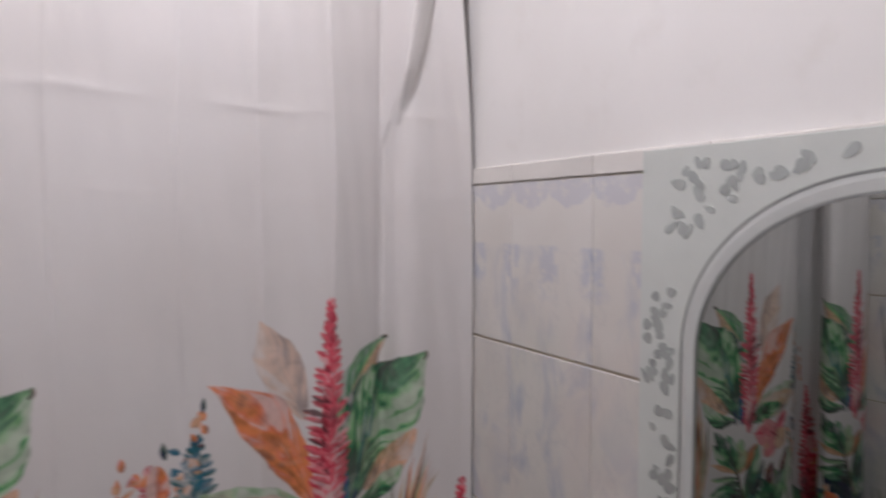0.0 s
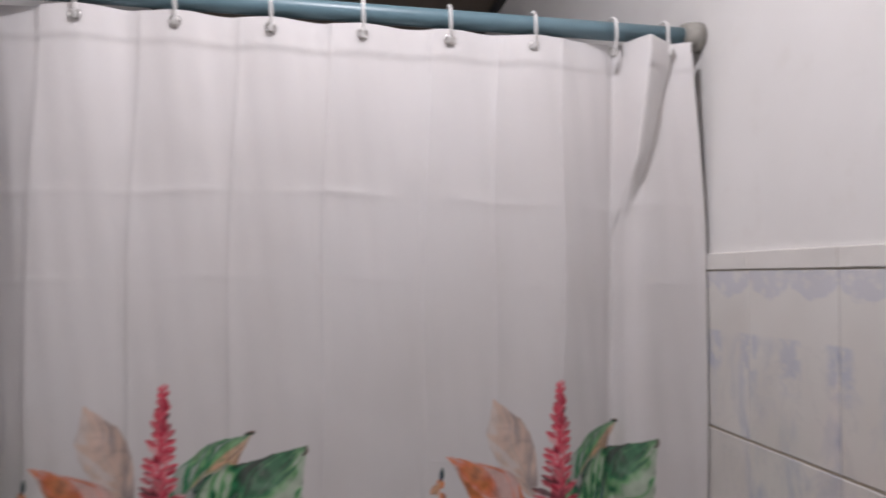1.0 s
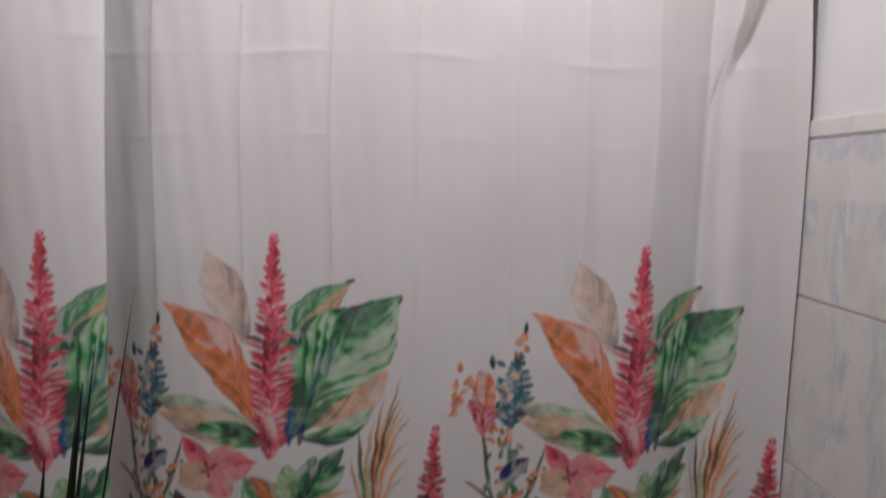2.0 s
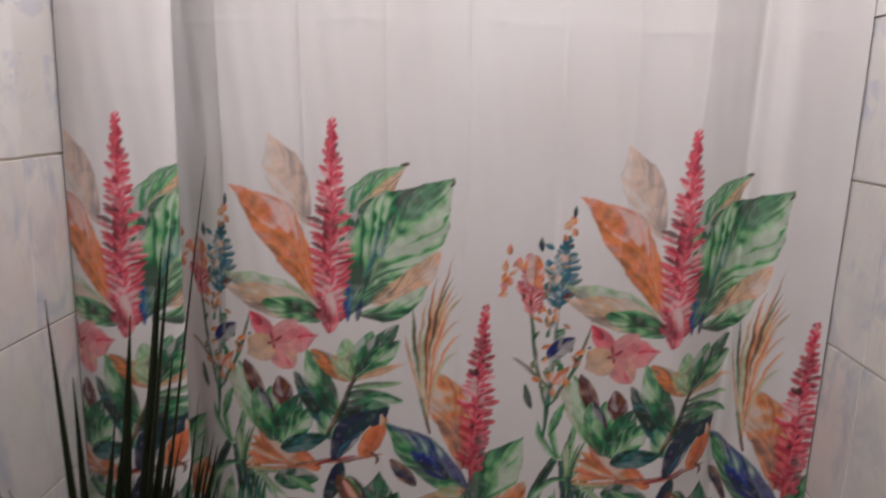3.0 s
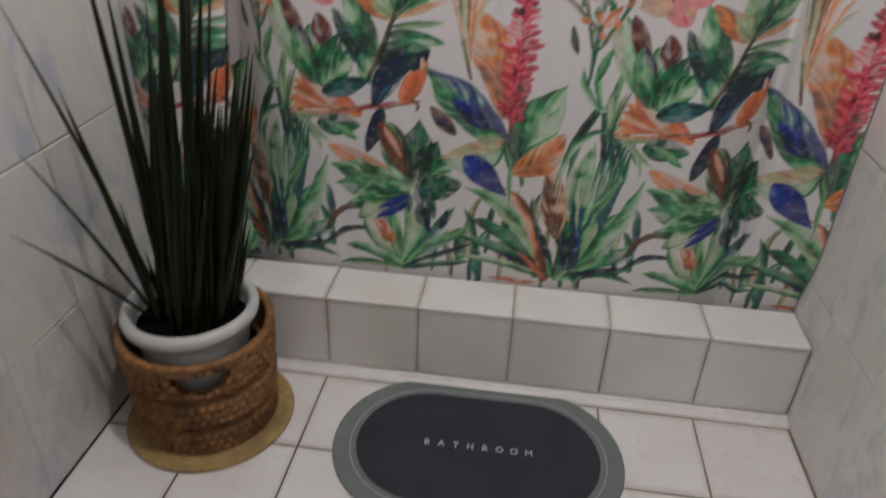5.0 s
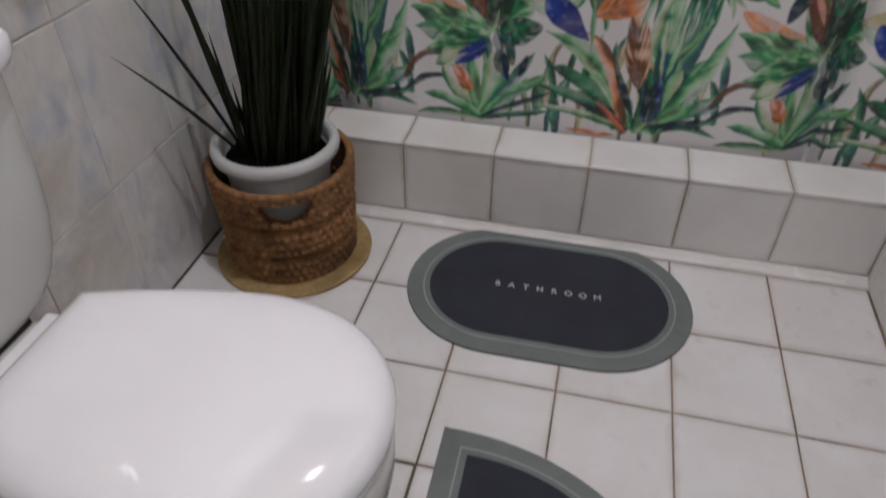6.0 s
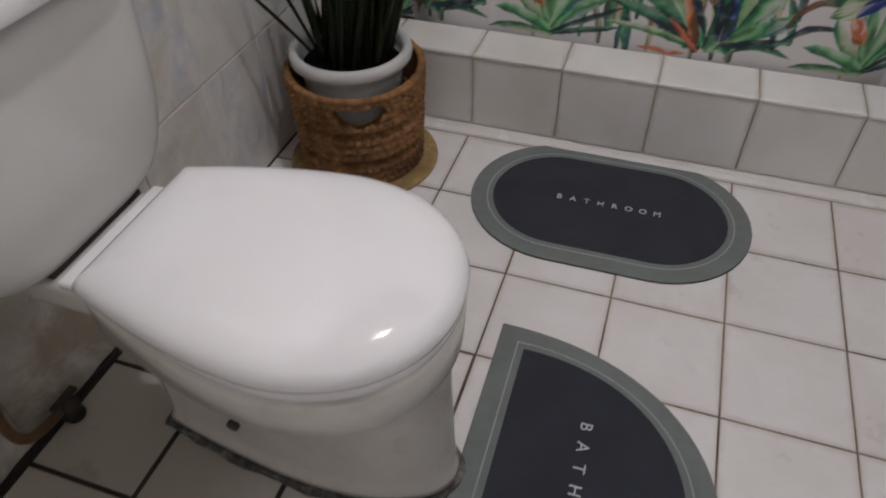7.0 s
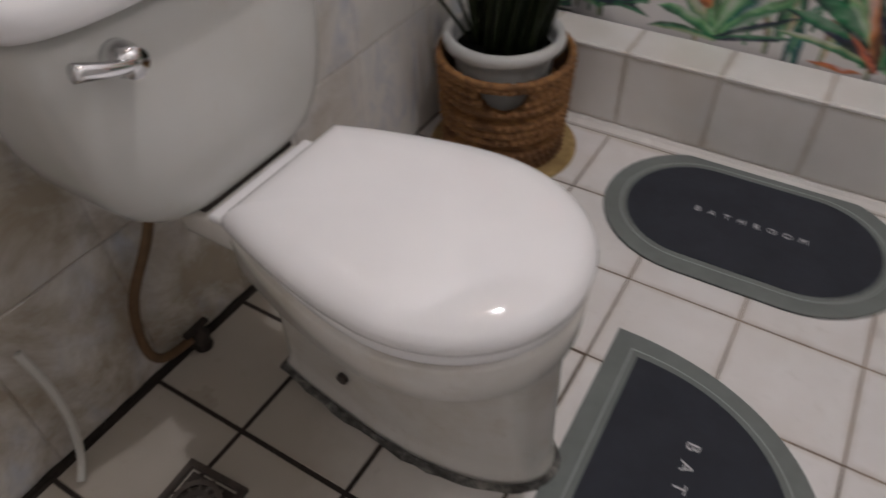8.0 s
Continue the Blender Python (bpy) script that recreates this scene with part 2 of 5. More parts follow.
CAULK = caulk_material()
BLADE = blade_material()
POT = plain("off-white plastic pot", (0.55, 0.555, 0.54), 0.45, vary=0.08, scale=25)
SOIL = plain("dark potting filler", (0.004, 0.004, 0.0035), 0.95, vary=0.5, scale=80, bump=0.6)
for dull, level in ((SOIL, 0.08), (BLADE, 0.22)):
    dull.node_tree.nodes["Principled BSDF"].inputs["Specular IOR Level"].default_value = level
STRAW = straw_material("woven seagrass", (0.12, 0.052, 0.018), (0.42, 0.205, 0.070))
PALE_STRAW = straw_material("pale straw", (0.28, 0.185, 0.07), (0.50, 0.35, 0.15))
MAT_BORDER = plain("grey-green felt border", (0.178, 0.198, 0.190), 0.95, vary=0.14, scale=50, bump=0.25)
MAT_CORE = plain("slate absorbent felt", (0.030, 0.034, 0.045), 0.95, vary=0.2, scale=60, bump=0.3)
MAT_LINE = plain("pale stitched line", (0.33, 0.37, 0.35), 0.9, vary=0.1)
MAT_BASE = plain("black rubber backing", (0.015, 0.015, 0.016), 0.8)
LETTER = plain("white print", (0.62, 0.61, 0.62), 0.8, vary=0.1)
MIRROR = Mat("mirror silver", 0.0, 1.0).color((0.44, 0.46, 0.45)).m
FROSTED = plain("frosted mirror border", (0.60, 0.635, 0.61), 0.5, vary=0.06, scale=25)
BEVEL = plain("pale bevelled glass", (0.56, 0.585, 0.575), 0.18, vary=0.06)
GROOVE = plain("dark cut line in glass", (0.27, 0.285, 0.28), 0.4, vary=0.2)
SPRIG = plain("clear mirror sprig", (0.45, 0.485, 0.475), 0.25, metal=0.3, vary=0.25)
BLUE = plain("navy blue plastic", (0.012, 0.022, 0.11), 0.35, vary=0.1)
PAPER = plain("white tissue paper", (0.80, 0.79, 0.77), 0.95, vary=0.03, scale=60, bump=0.2)
HOSE = plain("rusty braided hose", (0.13, 0.072, 0.032), 0.6, vary=0.4, scale=80, bump=0.4)
RUST = plain("corroded dark valve", (0.03, 0.022, 0.017), 0.8, vary=0.5, scale=60, bump=0.5)
MOULD = plain("black mould", (0.022, 0.017, 0.013), 0.9, vary=0.6, scale=70, bump=0.8)
DRAIN = plain("tarnished steel drain", (0.10, 0.085, 0.075), 0.5, metal=0.7, vary=0.4, scale=50, bump=0.2)
TUBE = plain("milky plastic tube", (0.55, 0.54, 0.5), 0.3, vary=0.05)
PLUG = plain("dark bolt hole", (0.05, 0.04, 0.035), 0.8, vary=0.3)


def glow_material():
    m = bpy.data.materials.new("bulb glow")
    m.use_nodes = True
    b = m.node_tree.nodes["Principled BSDF"]
    b.inputs["Emission Color"].default_value = (0.95, 0.93, 0.98, 1)
    b.inputs["Emission Strength"].default_value = BULB_STRENGTH
    return m


GLOW = glow_material()


# ---- building helpers ----
def part(name, bm, material, parent=None, label="", smooth=False):
    """Link a bmesh as one mesh object, under a thing or a part."""
    me = bpy.data.meshes.new(name)
    bm.normal_update()
    bm.to_mesh(me)
    bm.free()
    return part_of(name, me, material, parent, label, smooth)


def part_of(name, me, material, parent=None, label="", smooth=False):
    if not me.materials:
        me.materials.append(material)
    if smooth:
        me.polygons.foreach_set("use_smooth", [True] * len(me.polygons))
    ob = new(name, me)
    if parent:
        ob.parent = parent
    if label:
        ob["label"] = label
    return ob


def thing(name, at, label, category, group="", kind=""):
    ob = new(name)
    ob.location = at
    ob.empty_display_size = 0.05
    return tagged(ob, label, category, group, kind)


def box(lo, hi, bevel=0.0, segments=2):
    bm = bmesh.new()
    bmesh.ops.create_cube(bm, size=1)
    for v in bm.verts:
        v.co = Vector([lo[i] + (v.co[i] + 0.5) * (hi[i] - lo[i]) for i in range(3)])
    if bevel:
        bmesh.ops.bevel(bm, geom=bm.edges[:], offset=bevel, segments=segments, profile=0.5, affect="EDGES")
    return bm


def loft(rings, cap_start=True, cap_end=True, closed=True):
    """A skin over rings of equally many points."""
    bm = bmesh.new()
    vs = [[bm.verts.new(p) for p in ring] for ring in rings]
    n = len(rings[0])
    for a, b in zip(vs, vs[1:]):
        for i in range(n if closed else n - 1):
            j = (i + 1) % n
            bm.faces.new((a[i], a[j], b[j], b[i]))
    if cap_start:
        bm.faces.new(list(reversed(vs[0])))
    if cap_end:
        bm.faces.new(vs[-1])
    bmesh.ops.recalc_face_normals(bm, faces=bm.faces[:])
    return bm


def lathe(profile, segments=64, centre=(0, 0), closed=False):
    """Turn a profile of (radius, height) round the z axis."""
    rings = []
    for r, z in profile:
        rings.append([(centre[0] + r * math.cos(2 * math.pi * i / segments), centre[1] + r * math.sin(2 * math.pi * i / segments), z) for i in range(segments)])
    return loft(rings, not closed, not closed)


def tube(points, radius, sides=10, taper=None, cap=True):
    """A round tube along a smooth way through the points."""
    pts = [Vector(p) for p in points]
    rings = []
    side = None
    for i, p in enumerate(pts):
        d = (pts[min(i + 1, len(pts) - 1)] - pts[max(i - 1, 0)]).normalized()
        ref = side if side is not None else (Vector((0, 0, 1)) if abs(d.z) < 0.9 else Vector((1, 0, 0)))
        a = (ref - d * ref.dot(d)).normalized()
        side = a
        b = d.cross(a)
        r = radius * (taper(i / (len(pts) - 1)) if taper else 1)
        rings.append([p + r * (a * math.cos(2 * math.pi * k / sides) + b * math.sin(2 * math.pi * k / sides)) for k in range(sides)])
    return loft(rings, cap, cap)


def spline(points, n=24):
    """Catmull-Rom way through the points."""
    p = [Vector(q) for q in points]
    p = [p[0] * 2 - p[1]] + p + [p[-1] * 2 - p[-2]]
    out = []
    segs = len(p) - 3
    for i in range(n + 1):
        f = i / n * segs
        k = min(int(f), segs - 1)
        t = f - k
        a, b, c, d = p[k:k + 4]
        out.append(0.5 * ((2 * b) + (c - a) * t + (2 * a - 5 * b + 4 * c - d) * t * t + (3 * b - a - 3 * c + d) * t ** 3))
    return out


def flat(outline, z0, z1, bevel=0.0):
    """A slab with that outline, its upper edge rounded off by bevel."""
    n = len(outline)
    cx, cy = sum(p[0] for p in outline) / n, sum(p[1] for p in outline) / n

    def ring(k, z):
        out = []
        for i, (x, y) in enumerate(outline):
            (ax, ay), (bx, by) = outline[i - 1], outline[(i + 1) % n]
            nx, ny = by - ay, ax - bx
            l = math.hypot(nx, ny) or 1
            out.append((x - nx / l * k, y - ny / l * k, z))
        return out
    if bevel:
        return loft([ring(0, z0), ring(0, z1 - bevel), ring(bevel * 0.3, z1 - bevel * 0.3), ring(bevel, z1)])
    return loft([ring(0, z0), ring(0, z1)])


def inset(outline, k):
    n = len(outline)
    out = []
    for i, (x, y) in enumerate(outline):
        (ax, ay), (bx, by) = outline[i - 1], outline[(i + 1) % n]
        nx, ny = by - ay, ax - bx
        l = math.hypot(nx, ny) or 1
        out.append((x - nx / l * k, y - ny / l * k))
    return out


def band(outline, k0, k1, z0, z1):
    """A flat ring between two insets of an outline."""
    a, b = inset(outline, k0), inset(outline, k1)
    rings = [[(*p, z0) for p in a], [(*p, z1) for p in a], [(*p, z1) for p in b], [(*p, z0) for p in b], [(*p, z0) for p in a]]
    return loft(rings, False, False)


TILE_MESHES = {}


def tile_mesh(w, h, d, material, bevel=0.0015):
    """A glazed tile lying in its own x-y plane, face up, with eased edges."""
    key = (round(w, 4), round(h, 4), d, material.name)
    if key not in TILE_MESHES:
        def ring(k, z):
            return [(-w / 2 + k, -h / 2 + k, z), (w / 2 - k, -h / 2 + k, z), (w / 2 - k, h / 2 - k, z), (-w / 2 + k, h / 2 - k, z)]
        bm = loft([ring(0, 0), ring(0, d - bevel), ring(bevel, d)], False, True)
        me = bpy.data.meshes.new("tile")
        bm.to_mesh(me)
        bm.free()
        me.materials.append(material)
        TILE_MESHES[key] = me
    return TILE_MESHES[key]


def lay_tile(me, m, parent, name="tile"):
    ob = new(name, me)
    ob.parent = parent
    ob.matrix_basis = m
    return ob


# ---- structure ----
def structure(name, bm, material, label, category):
    return tagged(part(name, bm, material), label, category, kind="structure")


floor = structure("floor", box((XL - 0.1, YB - 0.1, -0.1), (XR + 0.1, YF + 0.1, 0.0)), GROUT, "white ceramic tile floor with stained brown joints", "floor")
wall_right = structure("wall_right", box((XR + 0.0035, YB, 0.0), (XR + 0.12, YF, ZC)), PLASTER, "white painted wall above pale marbled tiles", "wall")
wall_left = structure("wall_left", box((XL - 0.12, YB, 0.0), (XL - 0.0035, YF, ZC)), PLASTER, "white painted wall above pale marbled tiles", "wall")
wall_back = structure("wall_back", box((XL - 0.12, YB - 0.12, 0.0), (XR + 0.12, YB, ZC)), PLASTER, "plain white painted wall behind the room", "wall")
wall_shower = structure("wall_shower", box((XL - 0.12, YF, 0.0), (XR + 0.12, YF + 0.12, ZC)), PLASTER, "plain white wall at the end of the shower", "wall")
ceiling = structure("ceiling", box((XL - 0.12, YB - 0.12, ZC), (XR + 0.12, YF + 0.12, ZC + 0.1)), CEILING, "dark brown boarded ceiling", "ceiling")
trim_1 = structure("trim_1", box((XR - 0.022, YB, ZC - 0.035), (XR + 0.0033, YF, ZC - 0.0005), 0.004), BLACK_TRIM, "black strip between wall and ceiling", "cornice")
trim_2 = structure("trim_2", box((XL - 0.0033, YB, ZC - 0.035), (XL + 0.022, YF, ZC - 0.0005), 0.004), BLACK_TRIM, "black strip between wall and ceiling", "cornice")

# wall joint sheets behind the tiles, up to the tiles' upper edge
TILE_TOP = 1.479
part("joint_sheet", box((XR + 0.0015, YB + 0.001, 0.001), (XR + 0.0034, YF - 0.001, TILE_TOP - 0.004)), JOINT, wall_right)
part("joint_sheet", box((XL - 0.0034, YB + 0.001, 0.001), (XL - 0.0015, YF - 0.001, TILE_TOP - 0.004)), JOINT, wall_left)

# low tiled curb between the room and the shower
curb = structure("curb", box((XL + 0.001, 0.004, 0.0), (XR - 0.001, CURB_D - 0.006, CURB_H - 0.007)), JOINT, "low curb faced with square white tiles", "curb")
part("cove", loft([[(x, 0.0035, 0.0), (x, -0.025, 0.0), (x, -0.023, 0.005), (x, -0.010, 0.009), (x, -0.004, 0.015), (x, 0.0035, 0.018)] for x in (XL + 0.0012, XR - 0.0012)]), TRIM_TILE, curb)


# ---- ceiling lamp ----
def ceiling_lamp(x, y, z, ob_name="ceiling_lamp"):
    lamp = thing(ob_name, (x, y, ZC), "round ceiling lamp holder with one bare lit bulb", "lamp")
    drop = z - ZC
    part("base", lathe([(0.06, 0.0), (0.06, -0.012), (0.05, -0.02), (0.028, -0.028), (0.024, drop + 0.05), (0.02, drop + 0.045)], 32), HOOK, lamp, smooth=True)
    bm = bmesh.new()
    bmesh.ops.create_uvsphere(bm, u_segments=24, v_segments=16, radius=0.036)
    for v in bm.verts:
        v.co.z = v.co.z * 1.15 + drop
    part("bulb", bm, GLOW, lamp, "glowing white bulb", True)
    return lamp


ceiling_lamp(*LAMP)


# ---- curtain print ----
PERIOD = 655
PX = 1.25                                   # millimetres per cell of the print
PW, PH = round(PERIOD / PX), 1000
PAPER_WHITE = np.array((0.74, 0.725, 0.725))
SHEET = np.ones((PH, PW, 3)) * PAPER_WHITE
rng = np.random.default_rng(7)


def cloud(cells):
    """Soft periodic noise over the print, 0 to 1."""
    g = rng.random((cells * 2, cells))
    yy = np.linspace(0, cells * 2, PH, endpoint=False)
    xx = np.linspace(0, cells, PW, endpoint=False)
    y0, x0 = yy.astype(int), xx.astype(int)
    fy, fx = (yy - y0)[:, None], (xx - x0)[None, :]
    fy, fx = fy * fy * (3 - 2 * fy), fx * fx * (3 - 2 * fx)
    y1, x1 = (y0 + 1) % (cells * 2), (x0 + 1) % cells
    top = g[np.ix_(y0, x0)] * (1 - fx) + g[np.ix_(y0, x1)] * fx
    low = g[np.ix_(y1, x0)] * (1 - fx) + g[np.ix_(y1, x1)] * fx
    return top * (1 - fy) + low * fy


WASH, BLOT, FINE = cloud(14), cloud(40), cloud(110)
STREAK = rng.random(512)
INK = {
    "dark": (0.008, 0.048, 0.032), "mid": (0.032, 0.205, 0.090), "light": (0.25, 0.49, 0.25), "pale": (0.44, 0.52, 0.33),
    "teal": (0.020, 0.130, 0.140), "navy": (0.012, 0.016, 0.060), "blue": (0.018, 0.060, 0.290), "indigo": (0.014, 0.022, 0.200),
    "peach": (0.70, 0.43, 0.29), "slate": (0.045, 0.17, 0.25), "cream": (0.68, 0.46, 0.32), "orange": (0.72, 0.27, 0.125), "rust": (0.62, 0.17, 0.07),
    "coral": (0.68, 0.23, 0.145), "brown": (0.18, 0.075, 0.035), "maroon": (0.11, 0.015, 0.025), "crimson": (0.52, 0.055, 0.085),
    "pink": (0.74, 0.170, 0.215), "rose": (0.74, 0.33, 0.34),
}
INK = {k: np.array(v) for k, v in INK.items()}


def dab(u0, u1, z0, z1, shade):
    """Lay colour over a window of the print, wrapped round its width; shade gives colour and cover for places in mm."""
    i0, i1 = int(u0 / PX) - 1, int(u1 / PX) + 2
    j0, j1 = max(0, int((z0 - 80) / PX) - 1), min(PH, int((z1 - 80) / PX) + 2)
    if j1 <= j0:
        return
    ii, jj = np.arange(i0, i1), np.arange(j0, j1)
    u, z = np.meshgrid(ii * PX, jj * PX + 80)
    at = np.ix_(jj, ii % PW)
    col, cover = shade(u, z, WASH[at], BLOT[at], FINE[at])
    SHEET[at] = SHEET[at] * (1 - cover[..., None]) + col * cover[..., None]


def tones(v, c1, c2):
    """Wet paint from deep shade over two tones to the paper's white, by v from 0 to 1."""
    cold = c1[1] > c1[0]
    deep = c1 * 0.12 + INK["dark"] * 0.25 if cold else c1 * 0.30 + INK["maroon"] * 0.35
    gloss = 0.55 * min(1.0, c1.max() * 6)
    stops = (deep, c1 * (0.5 if cold else 0.75), c1, c2, c2 * (1 - gloss) + PAPER_WHITE * gloss)
    v = np.clip(v, 0, 1)
    return np.stack([np.interp(v, (0.0, 0.25, 0.45, 0.70, 0.95), [s[i] for s in stops]) for i in range(3)], -1)


def leaf(bu, bz, tu, tz, hw, c1, c2, bend=0.0, peak=0.85, hook=0.0, wet=1.0, half="", even=False):
    """A watercolour leaf from base to tip: pointed, with a midrib and slanting brush marks; half names another colour for one side."""
    c1, c2 = INK[c1], INK[c2]
    L = math.hypot(tu - bu, tz - bz)
    ax, az = (tu - bu) / L, (tz - bz) / L
    veins = max(3, L / 20)
    if hw > 9:
        hw = hw * (1.2 if even else 1.55 if hw < 24 else 1.32)
        bu, bz, tu, tz = bu - ax * L * 0.03, bz - az * L * 0.03, tu + ax * L * 0.04, tz + az * L * 0.04
        L = L * 1.07
    pad = hw * 1.4 + (abs(bend) + abs(hook)) * L + 3
    start = rng.integers(0, 400)
    tilt = rng.random() - 0.5

    def shade(u, z, wash, blot, fine):
        q = ((u - bu) * ax + (z - bz) * az) / L
        qq = np.clip(q, 0.0, 1.0)
        s = -(u - bu) * az + (z - bz) * ax - bend * L * 4 * q * (1 - q) - hook * L * qq ** 5
        h = hw * np.sin(np.pi * qq ** peak) ** (0.62 if hw > 9 else 0.72) * (1 + 0.22 * (wash - 0.5) + 0.12 * (blot - 0.5)) + 0.6
        if hw > 30:
            h = h * np.clip((1.02 - qq) * 3.4, 0, 1) ** 0.6
        m = s / h
        cover = np.clip((1 - np.abs(m)) * h / (1.4 + 2.5 * np.clip(blot - 0.4, 0, 1)), 0, 1) * ((q > 0) & (q < 1))
        way = (q - 0.42 * np.abs(m) + 0.04 * (wash - 0.5)) * veins * 1.6 + np.where(m > 0, 31.3, 0.0) + start
        n0 = np.floor(way).astype(int)
        fr = way - n0
        fr = fr * fr * (3 - 2 * fr)
        mark = STREAK[n0 % 512] * (1 - fr) + STREAK[(n0 + 1) % 512] * fr
        big = hw > 9 and not even
        lit = np.clip(m * 2.5, -1, 1) * (0.13 if tilt > 0 else -0.13)
        v = 0.51 + lit * 1.3 + 0.85 * (wash - 0.5) + 0.5 * (blot - 0.5) + 0.25 * (q - 0.4)
        if big:
            v = v + 0.66 * (mark - 0.5) * np.clip(np.abs(m) * 3, 0.2, 1) - 0.10 * np.clip(1 - q * 3, 0, 1)
        if even:
            v = 0.45 + 0.35 * (v - 0.45)
        col = tones(v, c1, c2)
        if half:
            k = np.clip(-m * 6 + 2.5 * (wash - 0.4), 0, 1)[..., None]
            col = col * (1 - k) + tones(v, INK[half], (INK[half] + c2) / 2) * k
        if big:
            rib = np.clip(1.2 - np.abs(s) / 1.1, 0, 1) * np.clip(1.1 - q, 0, 1)
            col = col * (1 - 0.6 * rib[..., None])
            by = np.clip(1.2 - np.abs(s - 2.4) / 1.3, 0, 1) * np.clip(1.0 - q, 0, 1) * np.clip((blot - 0.3) * 3, 0, 1)
            col = col * (1 - 0.5 * by[..., None]) + PAPER_WHITE * 0.5 * by[..., None]
        edge = np.clip((np.abs(m) - 0.86) * 8, 0, 1) * np.clip((blot - 0.4) * 4, 0, 1)
        col = col * (1 - 0.45 * edge[..., None])
        return col, cover * wet * np.clip(0.92 + 0.3 * (wash - 0.3), 0.8, 1)
    dab(min(bu, tu) - pad, max(bu, tu) + pad, min(bz, tz) - pad, max(bz, tz) + pad, shade)


def stroke(bu, bz, mu, mz, tu, tz, hw, c1, c2):
    """A bent brush stroke, thick in its middle, pointed at the tip."""
    c1, c2 = INK[c1], INK[c2]
    lean = 1 if rng.random() < 0.5 else -1
    t = np.linspace(0, 1, 15)
    cu, cz = 2 * mu - (bu + tu) / 2, 2 * mz - (bz + tz) / 2
    pu = (1 - t) ** 2 * bu + 2 * t * (1 - t) * cu + t * t * tu
    pz = (1 - t) ** 2 * bz + 2 * t * (1 - t) * cz + t * t * tz

    def shade(u, z, wash, blot, fine):
        best, where, side = np.full(u.shape, 1e9), np.zeros(u.shape), np.zeros(u.shape)
        for i in range(14):
            du, dz = pu[i + 1] - pu[i], pz[i + 1] - pz[i]
            l2 = du * du + dz * dz + 1e-9
            f = np.clip(((u - pu[i]) * du + (z - pz[i]) * dz) / l2, 0, 1)
            d = np.hypot(u - pu[i] - f * du, z - pz[i] - f * dz)
            near = d < best
            best = np.where(near, d, best)
            where = np.where(near, (i + f) / 14, where)
            side = np.where(near, ((u - pu[i]) * dz - (z - pz[i]) * du) / math.sqrt(l2), side)
        h = (hw + 1.2) * (1.9 if hw > 5.5 else 1.4) * (0.45 + 0.55 * np.sin(np.pi * np.clip(where * 0.9 + 0.08, 0, 1))) * np.clip((1.03 - where) * 5, 0, 1)
        cover = np.clip((h - best) / 1.8 + 0.3, 0, 1)
        v = 0.36 + 0.28 * np.clip(where * 1.4, 0, 1) + 0.24 * np.clip(lean * side / (h * 0.6 + 1e-6), -1, 1) + 0.7 * (wash - 0.5) + 0.2 * (blot - 0.5)
        col = tones(v, c1, c2)
        return col, cover * 0.95
    pad = hw * 2 + 4
    dab(min(pu) - pad, max(pu) + pad, min(pz) - pad, max(pz) + pad, shade)


def spike(bu, bz, tu, tz, hw, c1, c2):
    """An upright flower spike: many small petals pointing up and outwards along a stem."""
    L = math.hypot(tu - bu, tz - bz)
    ax, az = (tu - bu) / L, (tz - bz) / L
    stroke(bu, bz, (bu + tu) / 2, (bz + tz) / 2, tu, tz, hw * 0.17, c2, c1)
    rows = int(L / 12.5)
    for i in range(rows):
        f = i / rows
        w = hw * (0.7 + 0.9 * f if f < 0.4 else (1 - f) * 1.6 + 0.08)
        for side in (-1, 1, 0.35, -0.35):
            j = 6 * (rng.random() - 0.5)
            ou, oz = bu + ax * (f * L + j), bz + az * (f * L + j)
            reach = w * abs(side) * (0.9 + 0.5 * rng.random())
            up = (13 + 8 * rng.random()) * (1.1 - 0.45 * f)
            eu = ou + math.copysign(reach, side) * az + ax * up
            ez = oz - math.copysign(reach, side) * ax + az * up
            a, b = (c1, c2) if rng.random() < 0.55 else (c2, c1)
            if rng.random() < 0.12:
                a = "maroon"
            leaf(ou, oz, eu, ez, (5.8 + 2.6 * rng.random()) * (1.0 - 0.35 * f), a, b, 0.0, 1.3)


def buds(cu, cz, spread, count, c1, c2):
    """Loose small buds and leaflets round a place."""
    for i in range(count):
        a, r = rng.random() * 6.283, spread * math.sqrt(rng.random())
        u, z = cu + r * 0.8 * math.cos(a), cz + r * 1.5 * math.sin(a)
        b = rng.random() * 6.283
        l = 11 + 12 * rng.random()
        leaf(u, z, u + l * math.cos(b), z + l * abs(math.sin(b)) + 4, 4 + 3 * rng.random(), c1 if i % 3 else c2, c2 if i % 2 else c1)


# thin undergrowth first, then the named sprays over it
for i in range(46):
    gu, gz = rng.random() * PERIOD, 190 + 130 * rng.random()
    lean, rise = 90 * (rng.random() - 0.5), 50 + 90 * rng.random()
    stroke(gu, gz, gu + lean * 0.3, gz + rise * 0.6, gu + lean, gz + rise, 3.2 + 3 * rng.random(), ("mid", "pale", "teal", "pale", "dark")[i % 5], ("light", "cream", "mid", "brown", "mid")[i % 5])
stroke(-214, 237, -249, 385, -218, 527, 6, "mid", "pale")
stroke(-214, 237, -174, 387, -133, 540, 7, "teal", "light")
stroke(-214, 237, -147, 340, -100, 470, 8, "mid", "light")
stroke(-214, 237, -239, 300, -266, 336, 6, "dark", "mid")
stroke(-214, 237, -143, 279, -89, 296, 6, "mid", "teal")
stroke(-211, 218, -159, 240, -83, 224, 5, "dark", "mid")
